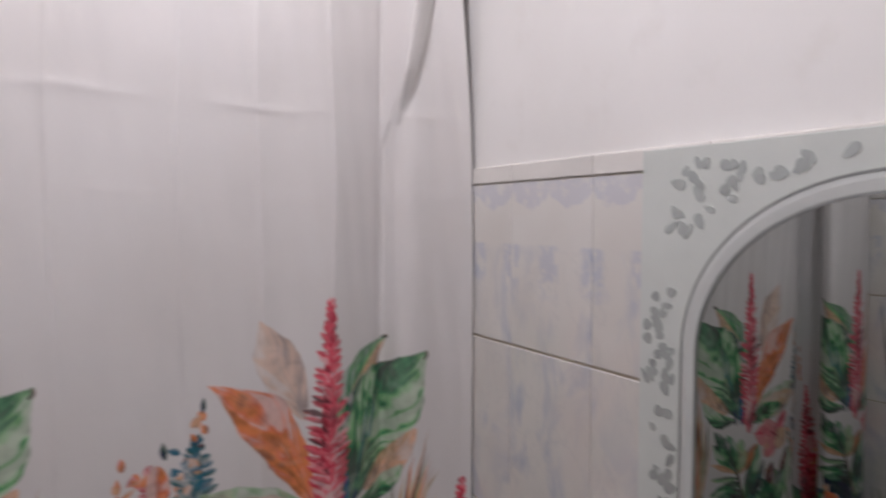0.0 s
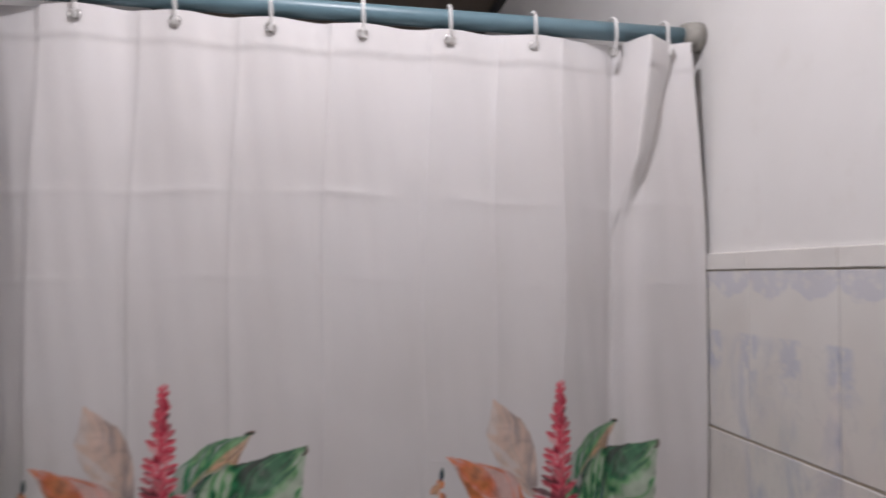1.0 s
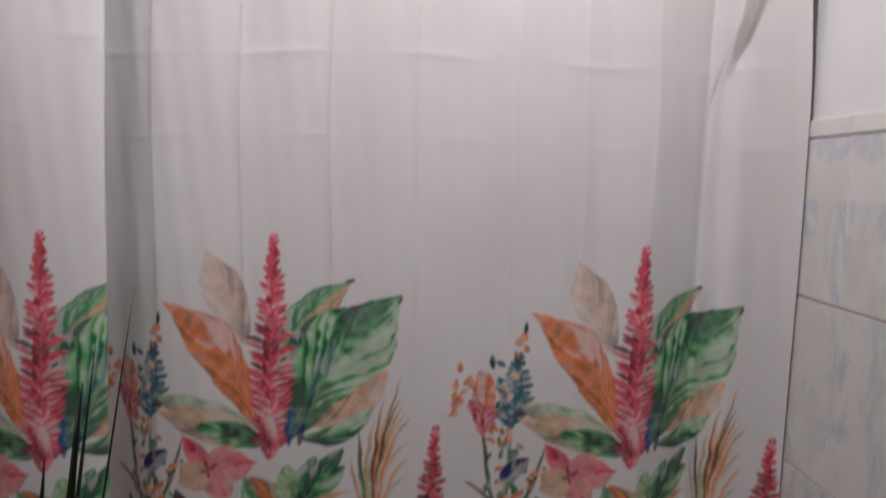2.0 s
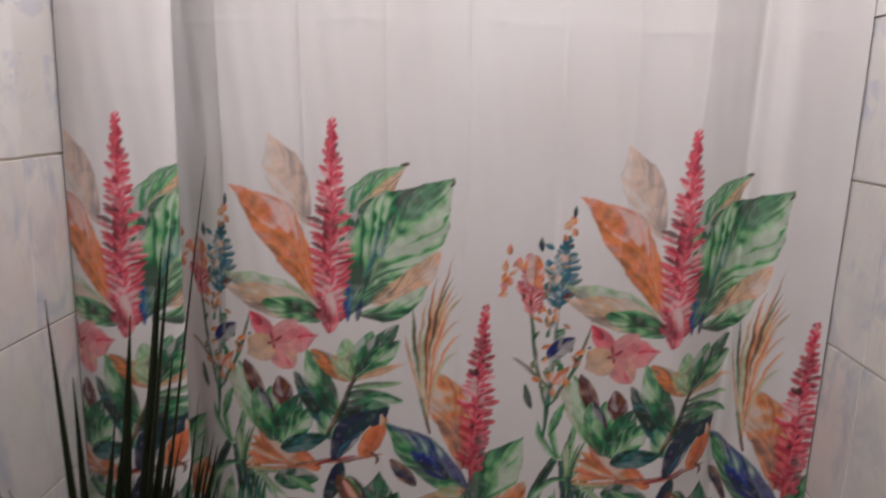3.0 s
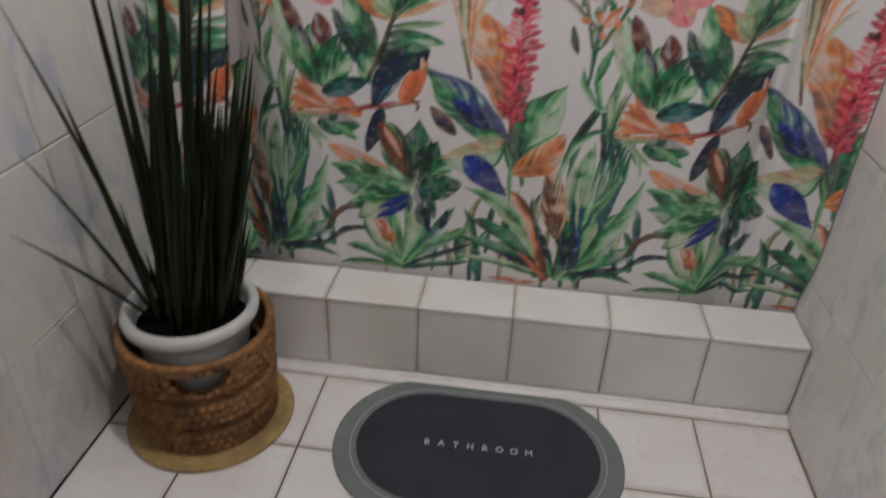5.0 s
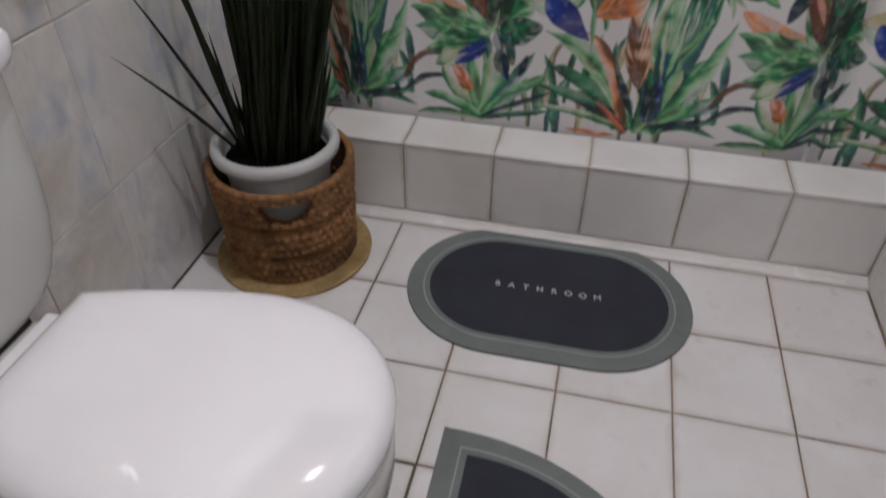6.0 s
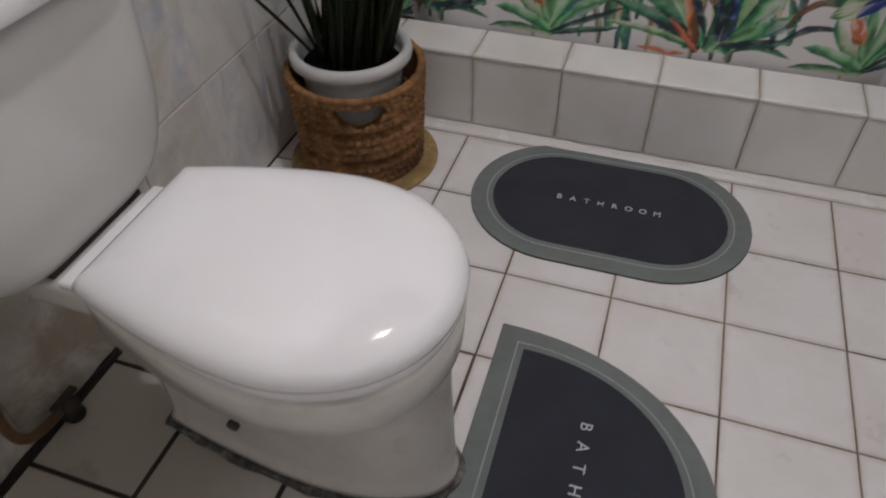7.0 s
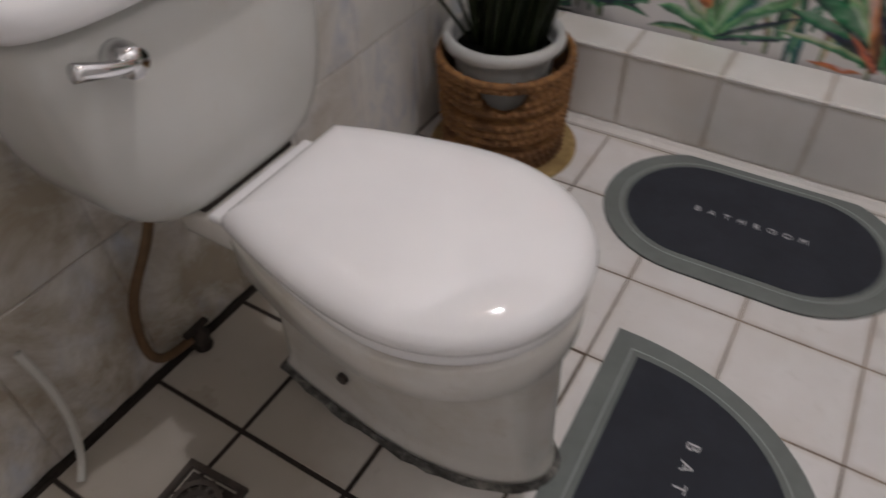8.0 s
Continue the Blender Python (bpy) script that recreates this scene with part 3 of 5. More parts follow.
stroke(-210, 225, -212, 338, -198, 444, 9, "teal", "mid")
stroke(-210, 225, -168, 303, -131, 389, 8, "light", "mid")
stroke(-210, 225, -259, 235, -298, 270, 6, "mid", "light")
stroke(-109, 292, -72, 343, -19, 345, 4, "brown", "dark")
stroke(-125, 241, -66, 294, -12, 296, 4, "navy", "dark")
stroke(64, 211, 8, 272, -29, 330, 6, "mid", "pale")
stroke(64, 211, 42, 299, 30, 365, 7, "light", "mid")
stroke(64, 211, 79, 300, 78, 396, 7, "light", "pale")
stroke(64, 211, 95, 301, 120, 360, 7, "mid", "light")
stroke(64, 211, 127, 302, 176, 376, 6, "mid", "teal")
stroke(64, 211, 137, 278, 210, 332, 6, "light", "mid")
stroke(64, 211, -4, 246, -71, 254, 6, "mid", "light")
stroke(64, 211, 147, 253, 222, 291, 4, "navy", "dark")
stroke(70, 208, 147, 227, 222, 246, 4, "navy", "mid")
stroke(64, 208, -18, 214, -84, 207, 5, "mid", "pale")
leaf(40, 274, 4, 336, 10, "orange", "coral")
leaf(119, 302, 98, 373, 9, "navy", "blue")
leaf(143, 315, 162, 370, 8, "navy", "dark")
stroke(382, 225, 315, 358, 192, 423, 8, "mid", "light")
stroke(382, 225, 295, 309, 203, 351, 8, "dark", "mid")
stroke(382, 231, 300, 345, 222, 401, 5, "pale", "light")
stroke(380, 222, 285, 278, 188, 302, 6, "navy", "mid")
stroke(380, 218, 286, 246, 177, 257, 5, "mid", "pale")
stroke(377, 218, 335, 358, 273, 426, 7, "brown", "orange")
leaf(394, 251, 334, 382, 8, "navy", "dark")
stroke(403, 226, 481, 316, 539, 389, 8, "mid", "light")
stroke(404, 223, 485, 267, 552, 319, 7, "light", "mid")
stroke(404, 223, 507, 250, 568, 258, 5, "navy", "mid")
stroke(409, 226, 450, 315, 477, 370, 8, "light", "pale")
stroke(403, 239, 427, 362, 442, 431, 7, "mid", "teal")
leaf(419, 239, 408, 337, 9, "navy", "teal")
leaf(388, 212, 312, 282, 8, "coral", "maroon")
leaf(362, 203, 254, 204, 6, "orange", "coral")
leaf(450, 315, 446, 546, 9, "teal", "mid")
stroke(447, 363, 490, 455, 520, 500, 6, "light", "mid")
stroke(449, 339, 405, 384, 353, 428, 5, "peach", "light")
stroke(444, 612, 406, 539, 375, 429, 4, "dark", "mid")
stroke(445, 602, 416, 540, 401, 453, 4, "dark", "mid")
stroke(454, 602, 464, 530, 473, 449, 4, "dark", "navy")
stroke(459, 603, 479, 531, 496, 445, 4, "dark", "mid")
stroke(463, 608, 492, 542, 513, 467, 4, "dark", "mid")
stroke(467, 613, 504, 563, 534, 500, 4, "dark", "mid")
stroke(444, 612, 419, 642, 402, 690, 4, "mid", "light")
stroke(451, 612, 437, 652, 433, 695, 4, "mid", "light")
stroke(458, 613, 473, 653, 475, 686, 4, "light", "mid")
stroke(312, 438, 305, 515, 295, 557, 5, "mid", "light")
# split leaf low in the print
leaf(75, 401, -92, 489, 18, "cream", "orange")
leaf(75, 401, -91, 450, 22, "mid", "light")
leaf(75, 401, -81, 406, 22, "light", "mid")
leaf(75, 401, -61, 358, 20, "mid", "light")
leaf(75, 401, -37, 328, 17, "mid", "pale")
leaf(72, 424, 22, 558, 25, "mid", "light")
leaf(86, 425, 96, 558, 23, "mid", "dark")
leaf(92, 426, 133, 516, 20, "dark", "mid")
leaf(96, 422, 163, 485, 19, "mid", "light")
leaf(96, 403, 183, 429, 18, "mid", "dark")
leaf(92, 410, 130, 343, 12, "teal", "dark")
leaf(77, 387, 5, 338, 12, "blue", "indigo")
leaf(28, 299, 3, 331, 9, "rust", "coral")
leaf(113, 319, 97, 368, 11, "navy", "dark")
leaf(75, 401, 96, 457, 8, "pale", "light")
stroke(75, 393, 77, 378, 75, 346, 4.2, "dark", "teal")
# teal blades and thin dark palm strokes beside them
leaf(439, 306, 442, 523, 14, "teal", "light")
leaf(443, 323, 425, 464, 7, "slate", "pale")
leaf(395, 321, 364, 495, 16, "brown", "peach")
leaf(425, 242, 433, 332, 14, "navy", "blue")
stroke(467, 539, 462, 489, 454, 433, 1.7, "dark", "mid")
stroke(476, 541, 471, 489, 463, 417, 1.7, "navy", "mid")
stroke(486, 542, 479, 489, 469, 437, 1.6, "teal", "mid")
stroke(495, 544, 488, 490, 479, 425, 1.6, "dark", "mid")
stroke(505, 546, 496, 490, 489, 438, 1.6, "navy", "mid")
stroke(514, 548, 504, 490, 501, 450, 1.6, "teal", "mid")
stroke(524, 549, 513, 490, 511, 471, 1.6, "dark", "mid")
stroke(501, 547, 530, 529, 556, 503, 3.0, "pale", "light")
stroke(501, 547, 530, 529, 568, 492, 3.0, "pale", "light")
stroke(501, 547, 530, 529, 542, 475, 3.1, "pale", "light")
stroke(465, 565, 412, 534, 372, 426, 3.4, "mid", "light")
stroke(468, 573, 465, 609, 463, 634, 2.2, "mid", "pale")
stroke(470, 573, 470, 609, 468, 652, 2.2, "dark", "pale")
stroke(473, 573, 476, 609, 478, 656, 2.1, "light", "pale")
stroke(476, 573, 481, 610, 492, 649, 2.1, "mid", "pale")
stroke(479, 573, 486, 610, 504, 656, 2.1, "dark", "pale")
# orange plume on the branch
stroke(621, 565, 538, 585, 480, 564, 7.7, "orange", "peach")
stroke(621, 565, 543, 588, 480, 588, 7.8, "coral", "orange")
stroke(621, 565, 548, 592, 485, 610, 7.9, "rust", "cream")
stroke(621, 565, 553, 595, 494, 628, 8.0, "orange", "peach")
stroke(621, 565, 558, 598, 507, 640, 8.1, "coral", "orange")
stroke(621, 565, 563, 601, 525, 646, 8.2, "rust", "cream")
stroke(621, 565, 568, 604, 547, 640, 8.3, "orange", "peach")
stroke(621, 565, 573, 607, 570, 624, 8.4, "coral", "orange")
stroke(486, 558, 547, 558, 607, 564, 4.1, "pale", "orange")
stroke(567, 564, 672, 584, 758, 600, 3.5, "coral", "brown")
stroke(620, 569, 678, 589, 710, 593, 1.7, "maroon", "crimson")
leaf(-114, 540, -32, 538, 15, "mid", "dark")
leaf(-33, 508, -100, 548, 9, "light", "mid")
# dark leaves over the branch, stripes of light between them
leaf(-128, 635, -211, 778, 15, "light", "pale")
leaf(-123, 628, -184, 780, 16, "mid", "light")
leaf(-138, 709, -172, 786, 10, "maroon", "brown")
leaf(-119, 621, -150, 729, 14, "light", "mid")
leaf(-115, 621, -119, 731, 17, "mid", "light")
leaf(-92, 694, -104, 757, 12, "brown", "maroon")
leaf(-116, 678, -149, 743, 7, "maroon", "navy")
leaf(-105, 618, -68, 716, 18, "mid", "dark")
leaf(-98, 615, -43, 690, 16, "mid", "light")
leaf(-102, 604, -13, 631, 12, "dark", "teal")
leaf(-213, 737, -252, 759, 8, "mid", "light")
leaf(-226, 753, -239, 801, 7, "orange", "rust")
leaf(-205, 761, -219, 798, 7, "orange", "peach")
# spread fan of green leaves
leaf(-10, 656, -73, 764, 13, "teal", "dark")
leaf(0, 664, -67, 727, 10, "dark", "teal")
leaf(4, 685, -49, 808, 17, "mid", "light")
leaf(17, 679, -37, 742, 13, "mid", "pale")
leaf(38, 756, -39, 812, 13, "orange", "brown")
leaf(41, 757, -0, 802, 12, "peach", "light")
leaf(41, 753, 26, 836, 16, "pale", "light")
leaf(44, 757, 77, 852, 14, "light", "mid")
leaf(47, 764, 124, 867, 15, "mid", "dark")
leaf(47, 760, 130, 835, 13, "mid", "light")
leaf(47, 757, 143, 792, 8, "peach", "cream")
leaf(38, 739, 140, 752, 8, "light", "pale")
leaf(31, 725, 137, 715, 10, "mid", "light")
leaf(17, 697, 110, 698, 13, "dark", "mid")
leaf(-3, 646, 76, 689, 15, "dark", "teal")
leaf(-10, 635, 50, 660, 11, "teal", "navy")
leaf(-4, 628, -22, 684, 11, "teal", "light")
stroke(-10, 635, 24, 707, 51, 791, 3.3, "dark", "brown")
# small dark bird with an orange breast, sitting on the branch
leaf(61, 595, 105, 676, 17, "coral", "orange", even=True)
leaf(63, 598, 97, 670, 9, "rust", "coral", even=True)
leaf(4, 585, 92, 690, 19, "navy", "dark", bend=0.12, even=True)
leaf(11, 591, 60, 650, 9, "slate", "navy")
leaf(76, 661, 110, 697, 10, "dark", "navy", even=True)
leaf(101, 659, 96, 685, 5, "cream", "peach")
leaf(21, 579, -14, 485, 13, "navy", "dark", even=True)
stroke(76, 601, 89, 591, 86, 576, 1.5, "brown", "maroon")
leaf(15, 549, 69, 439, 17, "brown", "maroon", even=True)
leaf(22, 542, 59, 477, 7, "cream", "rose")
stroke(35, 550, 62, 515, 65, 439, 2.0, "maroon", "navy")
# two-toned leaves at the low red spike
leaf(169, 537, 117, 587, 10, "navy", "brown")
leaf(268, 530, 110, 663, 32, "mid", "light", half='indigo', peak=0.95)
leaf(234, 557, 161, 606, 11, "indigo", "blue")
leaf(269, 526, 140, 483, 22, "mid", "light", bend=0.12, half='cream')
leaf(280, 409, 193, 487, 23, "indigo", "blue", peak=1.5, even=True)
leaf(293, 465, 377, 648, 35, "mid", "light", bend=0.06)
leaf(293, 465, 383, 553, 19, "orange", "peach", bend=-0.1)
stroke(274, 527, 284, 472, 286, 376, 3.0, "light", "mid")
leaf(259, 580, 190, 791, 31, "orange", "peach", hook=0.06, peak=1.3, bend=-0.06)
stroke(194, 651, 168, 775, 155, 923, 2.5, "brown", "mid")
stroke(190, 683, 172, 816, 185, 934, 2, "peach", "pale")
stroke(190, 693, 181, 836, 214, 949, 2, "peach", "pale")
stroke(191, 704, 191, 847, 233, 1014, 2, "brown", "peach")
stroke(191, 709, 205, 847, 251, 936, 2, "peach", "pale")
for i in range(9):
    stroke(190, 690 + 14 * i, 196 + i, 780 + 14 * i, 216 + 4 * i - 9 * (i % 3), 850 + 15 * i, 1.4, ("peach", "orange", "brown")[i % 3], ("cream", "peach", "pale")[i % 3])
stroke(191, 714, 205, 827, 248, 888, 2, "peach", "cream")
stroke(191, 714, 215, 808, 251, 859, 2, "orange", "peach")
stroke(191, 720, 211, 787, 247, 824, 2, "peach", "pale")
stroke(189, 709, 158, 785, 143, 855, 2, "peach", "cream")
stroke(189, 725, 186, 856, 202, 972, 2, "brown", "orange")
stroke(190, 714, 200, 837, 231, 907, 2, "coral", "cream")
spike(279, 569, 295, 918, 32, "crimson", "pink")
leaf(280, 547, 276, 613, 5, "crimson", "orange")
stroke(-237, 658, -231, 777, -223, 920, 3, "mid", "teal")
stroke(-235, 713, -265, 838, -272, 928, 2, "mid", "brown")
stroke(-235, 713, -186, 800, -160, 893, 2, "mid", "brown")
stroke(-232, 756, -278, 796, -308, 816, 2, "mid", "brown")
buds(-228, 819, 56, 26, "orange", "mid")
buds(-247, 929, 36, 12, "orange", "teal")
leaf(-227, 659, -201, 731, 9, "mid", "light")
leaf(-265, 712, -281, 764, 8, "dark", "mid")
leaf(-224, 767, -196, 805, 8, "orange", "coral")
spike(-223, 920, -213, 1055, 28, "slate", "teal")
buds(-222, 1000, 30, 9, "slate", "peach")
buds(-212, 1064, 18, 5, "orange", "peach")
leaf(-206, 1087, -204, 1115, 4, "navy", "dark")
spike(381, 905, 370, 1018, 22, "crimson", "rose")
buds(345, 985, 30, 9, "orange", "rose")
buds(405, 960, 20, 6, "coral", "teal")
leaf(394, 1023, 392, 1052, 5, "navy", "dark")
buds(325, 957, 20, 6, "orange", "peach")
leaf(-270, 958, -272, 1016, 11, "orange", "coral")
# large leaves round the tall spike
leaf(-44, 1061, -116, 1220, 27, "peach", "cream", peak=1.2, wet=0.6)
leaf(-31, 885, -208, 960, 22, "pale", "light", wet=0.8)
leaf(-31, 885, -210, 935, 21, "cream", "peach", wet=0.8)
leaf(-19, 879, -130, 906, 16, "mid", "light")
leaf(-35, 916, -164, 1139, 31, "orange", "coral", hook=0.13, peak=1.35, bend=-0.05)
leaf(17, 1016, 137, 1172, 28, "light", "mid", half='cream', bend=0.1, peak=1.0)
leaf(17, 1004, 80, 1111, 15, "mid", "dark")
leaf(30, 888, 221, 1146, 55, "mid", "light", peak=1.3, bend=0.05)
leaf(79, 914, 202, 1015, 16, "cream", "peach", bend=-0.1, wet=0.9)
leaf(58, 889, 175, 949, 12, "mid", "light", bend=-0.14)
leaf(73, 945, 115, 1083, 7, "pale", "slate", wet=0.6)
leaf(58, 920, 91, 1065, 5, "teal", "slate", wet=0.7)
leaf(30, 872, 34, 956, 9, "blue", "slate", wet=0.9)
leaf(49, 873, 58, 920, 6, "indigo", "blue", wet=0.9)
stroke(219, 1139, 225, 1146, 223, 1156, 1.5, "dark", "brown")
stroke(128, 1176, 137, 1177, 144, 1176, 1.5, "dark", "brown")
spike(-5, 869, 1, 1258, 36, "crimson", "pink")
leaf(-4, 849, -5, 927, 12, "pink", "rose")
# pink lily
leaf(-113, 830, -159, 885, 16, "pink", "rose", even=True)
leaf(-109, 829, -32, 839, 26, "rose", "pink", even=True)
leaf(-115, 827, -75, 777, 24, "rose", "cream", even=True)
leaf(-115, 827, -166, 799, 26, "cream", "rose", even=True)
leaf(-114, 832, -69, 869, 19, "rose", "pink", even=True)
leaf(-70, 835, -26, 841, 6, "crimson", "pink")
leaf(-137, 859, -160, 887, 9, "crimson", "pink")
leaf(-91, 798, -72, 773, 6, "pink", "rose")
stroke(-115, 829, -118, 839, -121, 850, 1.5, "crimson", "maroon")
stroke(-111, 830, -103, 835, -96, 840, 1.5, "crimson", "maroon")
stroke(-115, 825, -113, 818, -111, 812, 1.5, "crimson", "maroon")
stroke(-117, 827, -123, 825, -129, 823, 1.5, "crimson", "maroon")
leaf(-188, 824, -165, 835, 6, "orange", "peach")
leaf(-182, 810, -195, 823, 5, "brown", "peach")
leaf(-178, 822, -172, 825, 3, "navy", "dark")
leaf(-164, 840, -157, 843, 3, "navy", "dark")
leaf(-238, 819, -191, 859, 11, "indigo", "navy")


# the print bleeds: uneven edges, pooled pigment and faint grain, as in watercolour
def bleed(sheet):
    du = 1.5 * (cloud(26) - 0.5) * 2 + 0.5 * (cloud(80) - 0.5) * 2
    dz = 1.5 * (cloud(26) - 0.5) * 2 + 0.5 * (cloud(80) - 0.5) * 2
    jj, ii = np.meshgrid(np.arange(PH), np.arange(PW), indexing="ij")
    fu, fz = (ii + du) % PW, np.clip(jj + dz, 0, PH - 1.001)
    i0, j0 = fu.astype(int) % PW, fz.astype(int)
    a, b = (fu - fu.astype(int))[..., None], (fz - j0)[..., None]
    i1, j1 = (i0 + 1) % PW, np.minimum(j0 + 1, PH - 1)
    out = (sheet[j0, i0] * (1 - a) + sheet[j0, i1] * a) * (1 - b) + (sheet[j1, i0] * (1 - a) + sheet[j1, i1] * a) * b
    paper = PAPER_WHITE
    ink = np.clip(np.abs(out - paper).sum(-1) / 0.7, 0, 1)[..., None]
    pool = np.clip((cloud(36) - 0.45) * 3.0, -0.4, 1)[..., None] * 0.16 + np.clip((cloud(85) - 0.55) * 3.0, 0, 1)[..., None] * 0.12
    out = out * (1 - ink * np.clip(pool, -0.25, 0.7))
    lift = np.clip((cloud(55) - 0.66) * 5, 0, 1)[..., None] * ink * 0.1
    out = out * (1 - lift) + paper * lift
    grey = out.mean(-1, keepdims=True)
    return np.clip(grey + (out - grey) * (1 + 0.2 * ink), 0.004, 0.8)


SHEET = bleed(SHEET)


# ---- curtain ----
# the way of the cloth from wall to wall, seen from above: a deep pleat by the left wall, a tuck by the right wall
WAY = [(-1.194, 0.088), (-1.15, 0.066), (-1.10, 0.056), (-1.04, 0.056), (-1.0, 0.062), (-0.985, 0.080), (-1.01, 0.115), (-1.065, 0.138), (-1.098, 0.162), (-1.068, 0.188), (-1.01, 0.182), (-0.955, 0.152), (-0.90, 0.134), (-0.83, 0.127), (-0.77, 0.133), (-0.69, 0.127), (-0.61, 0.133), (-0.53, 0.127), (-0.44, 0.131), (-0.36, 0.126), (-0.29, 0.132), (-0.21, 0.126), (-0.15, 0.130), (-0.085, 0.119), (-0.055, 0.123), (-0.015, 0.141), (0.025, 0.161), (0.05, 0.172), (0.062, 0.136), (0.085, 0.113), (0.13, 0.110), (0.17, 0.104), (0.194, 0.094)]
CURTAIN_TOP, CURTAIN_LOW = 1.856, 0.05


def curtain():
    way = np.array([tuple(p)[:2] for p in spline([(x, y, 0) for x, y in WAY], 3000)])
    step = np.hypot(*np.diff(way, axis=0).T)
    length = np.concatenate([[0], np.cumsum(step)])
    total = length[-1]
    nu = int(total / 0.0023)
    s = np.linspace(0, total, nu)
    x = np.interp(s, length, way[:, 0])
    y = np.interp(s, length, way[:, 1])
    # the print's zero is where the middle flower spike stands
    zero = np.interp(-0.719, x[x > -0.95], s[x > -0.95])
    u = s - zero
    low = np.arange(CURTAIN_LOW, 1.30, 0.0023)
    high = np.arange(1.30, CURTAIN_TOP, 0.005)
    z = np.concatenate([low, high, [CURTAIN_TOP]])
    nz = len(z)
    X, Z = np.meshgrid(x, z)
    Y = np.repeat(y[None, :], nz, 0)
    U = np.repeat(u[None, :], nz, 0)
    # pleats grow a little shallower towards the rod
    hang = np.clip((Z - 1.3) / 0.55, 0, 1)
    Y = 0.13 + (Y - 0.13) * (1 - 0.3 * hang)
    # scalloped sag between the hooks, and the tuck at the upper right corner
    sag = np.cos((X + 0.117) * 2 * np.pi / 0.149)
    Y = Y - 0.004 * np.clip((Z - 1.62) / 0.2, 0, 1) * sag - 0.0022 * np.clip((Z - 1.803) / 0.004, 0, 1)
    f = np.clip((Z - 1.51) / 0.32, 0, 1)
    crest = 0.050 + 0.080 * f
    q = np.clip((X - 0.044) / np.maximum(crest - 0.044, 0.006), 0, 1)
    flap = np.where(q < 0.38, q / 0.38, 1 - 0.75 * (q - 0.38) / 0.62) * np.clip((crest + 0.007 - X) / 0.007, 0, 1)
    Y = Y - 0.050 * np.minimum(1, f * 2.5) * flap
    # creases left by folding in the packet
    for cu in (-0.36, -0.21, -0.055, 0.10, 0.25, 0.42, 0.54, 0.66):
        wob = 0.004 * np.sin(Z * 9 + cu * 40)
        d = np.abs(U - cu - wob)
        Y = Y - 0.0040 * np.exp(-d / np.where(U > cu + wob, 0.045, 0.006)) * np.clip((Z - 0.2) * 1.2, 0.25, 1)
    for cz, k in ((1.565, 0.0024), (1.425, 0.0012), (1.12, 0.0006), (0.65, 0.0006)):
        wob = 0.006 * np.sin(U * 7) + 0.002 * np.sin(U * 31)
        d = np.abs(Z - cz - wob)
        Y = Y - k * np.exp(-d / 0.006) * (0.6 + 0.4 * np.sin(U * 23 + cz * 9))
    # small lasting wrinkles
    Y = Y + 0.0006 * np.sin(U * 47 + 3 * np.sin(Z * 4)) * np.sin(Z * 3.1 + U * 4) + 0.0004 * np.sin(U * 140 + Z * 17)
    # inside the curb at the bottom
    inside = np.clip((0.34 - Z) / 0.14, 0, 1)
    Y = Y + (np.maximum(Y, 0.129) - Y) * inside
    # the free edge leaves the wall towards the rod
    X = X - 0.026 * np.clip((Z - 1.5) / 0.34, 0, 1) ** 1.5 * np.clip((X - 0.13) / 0.064, 0, 1)
    co = np.stack([X, Y, Z + 0.0016 * np.cos((X + 0.117) * 2 * np.pi / 0.149) * np.clip((Z - 1.75) / 0.1, 0, 1)], -1).reshape(-1, 3)
    idx = np.arange(nu * nz).reshape(nz, nu)
    quads = np.stack([idx[:-1, :-1], idx[:-1, 1:], idx[1:, 1:], idx[1:, :-1]], -1).reshape(-1, 4)
    me = bpy.data.meshes.new("cloth")
    me.vertices.add(len(co))
    me.vertices.foreach_set("co", co.ravel())
    me.loops.add(quads.size)
    me.loops.foreach_set("vertex_index", quads.ravel().astype(np.int32))
    me.polygons.add(len(quads))
    me.polygons.foreach_set("loop_start", (np.arange(len(quads)) * 4).astype(np.int32))
    me.polygons.foreach_set("use_smooth", np.ones(len(quads), dtype=bool))
    me.update(calc_edges=True)
    # colours of the print at each place of the cloth
    fi = (U.ravel() * 1000 / PX) % PW
    fj = np.clip((Z.ravel() * 1000 - 80) / PX, 0, PH - 1.001)
    i0, j0 = fi.astype(int), fj.astype(int)
    a, b = (fi - i0)[:, None], (fj - j0)[:, None]
    i1 = (i0 + 1) % PW
    i0 = i0 % PW
    j1 = np.minimum(j0 + 1, PH - 1)
    col = (SHEET[j0, i0] * (1 - a) + SHEET[j0, i1] * a) * (1 - b) + (SHEET[j1, i0] * (1 - a) + SHEET[j1, i1] * a) * b
    layer = me.color_attributes.new("print", "FLOAT_COLOR", "POINT")
    layer.data.foreach_set("color", np.concatenate([col, np.ones((len(col), 1))], 1).ravel().astype(np.float32))
    return me


HOOK_X = [0.129, 0.031, -0.117, -0.267, -0.415, -0.565, -0.715, -0.865, -0.975, -1.03, -1.09, -1.15]
shower_curtain = thing("shower_curtain", (0, 0, 0), "white polyester shower curtain printed with tropical leaves and flowers", "curtain")
part_of("cloth", curtain(), CLOTH, shower_curtain, "white cloth with red, orange and green botanical print")
ROD_Y, ROD_Z, ROD_R = 0.132, 1.878, 0.0165


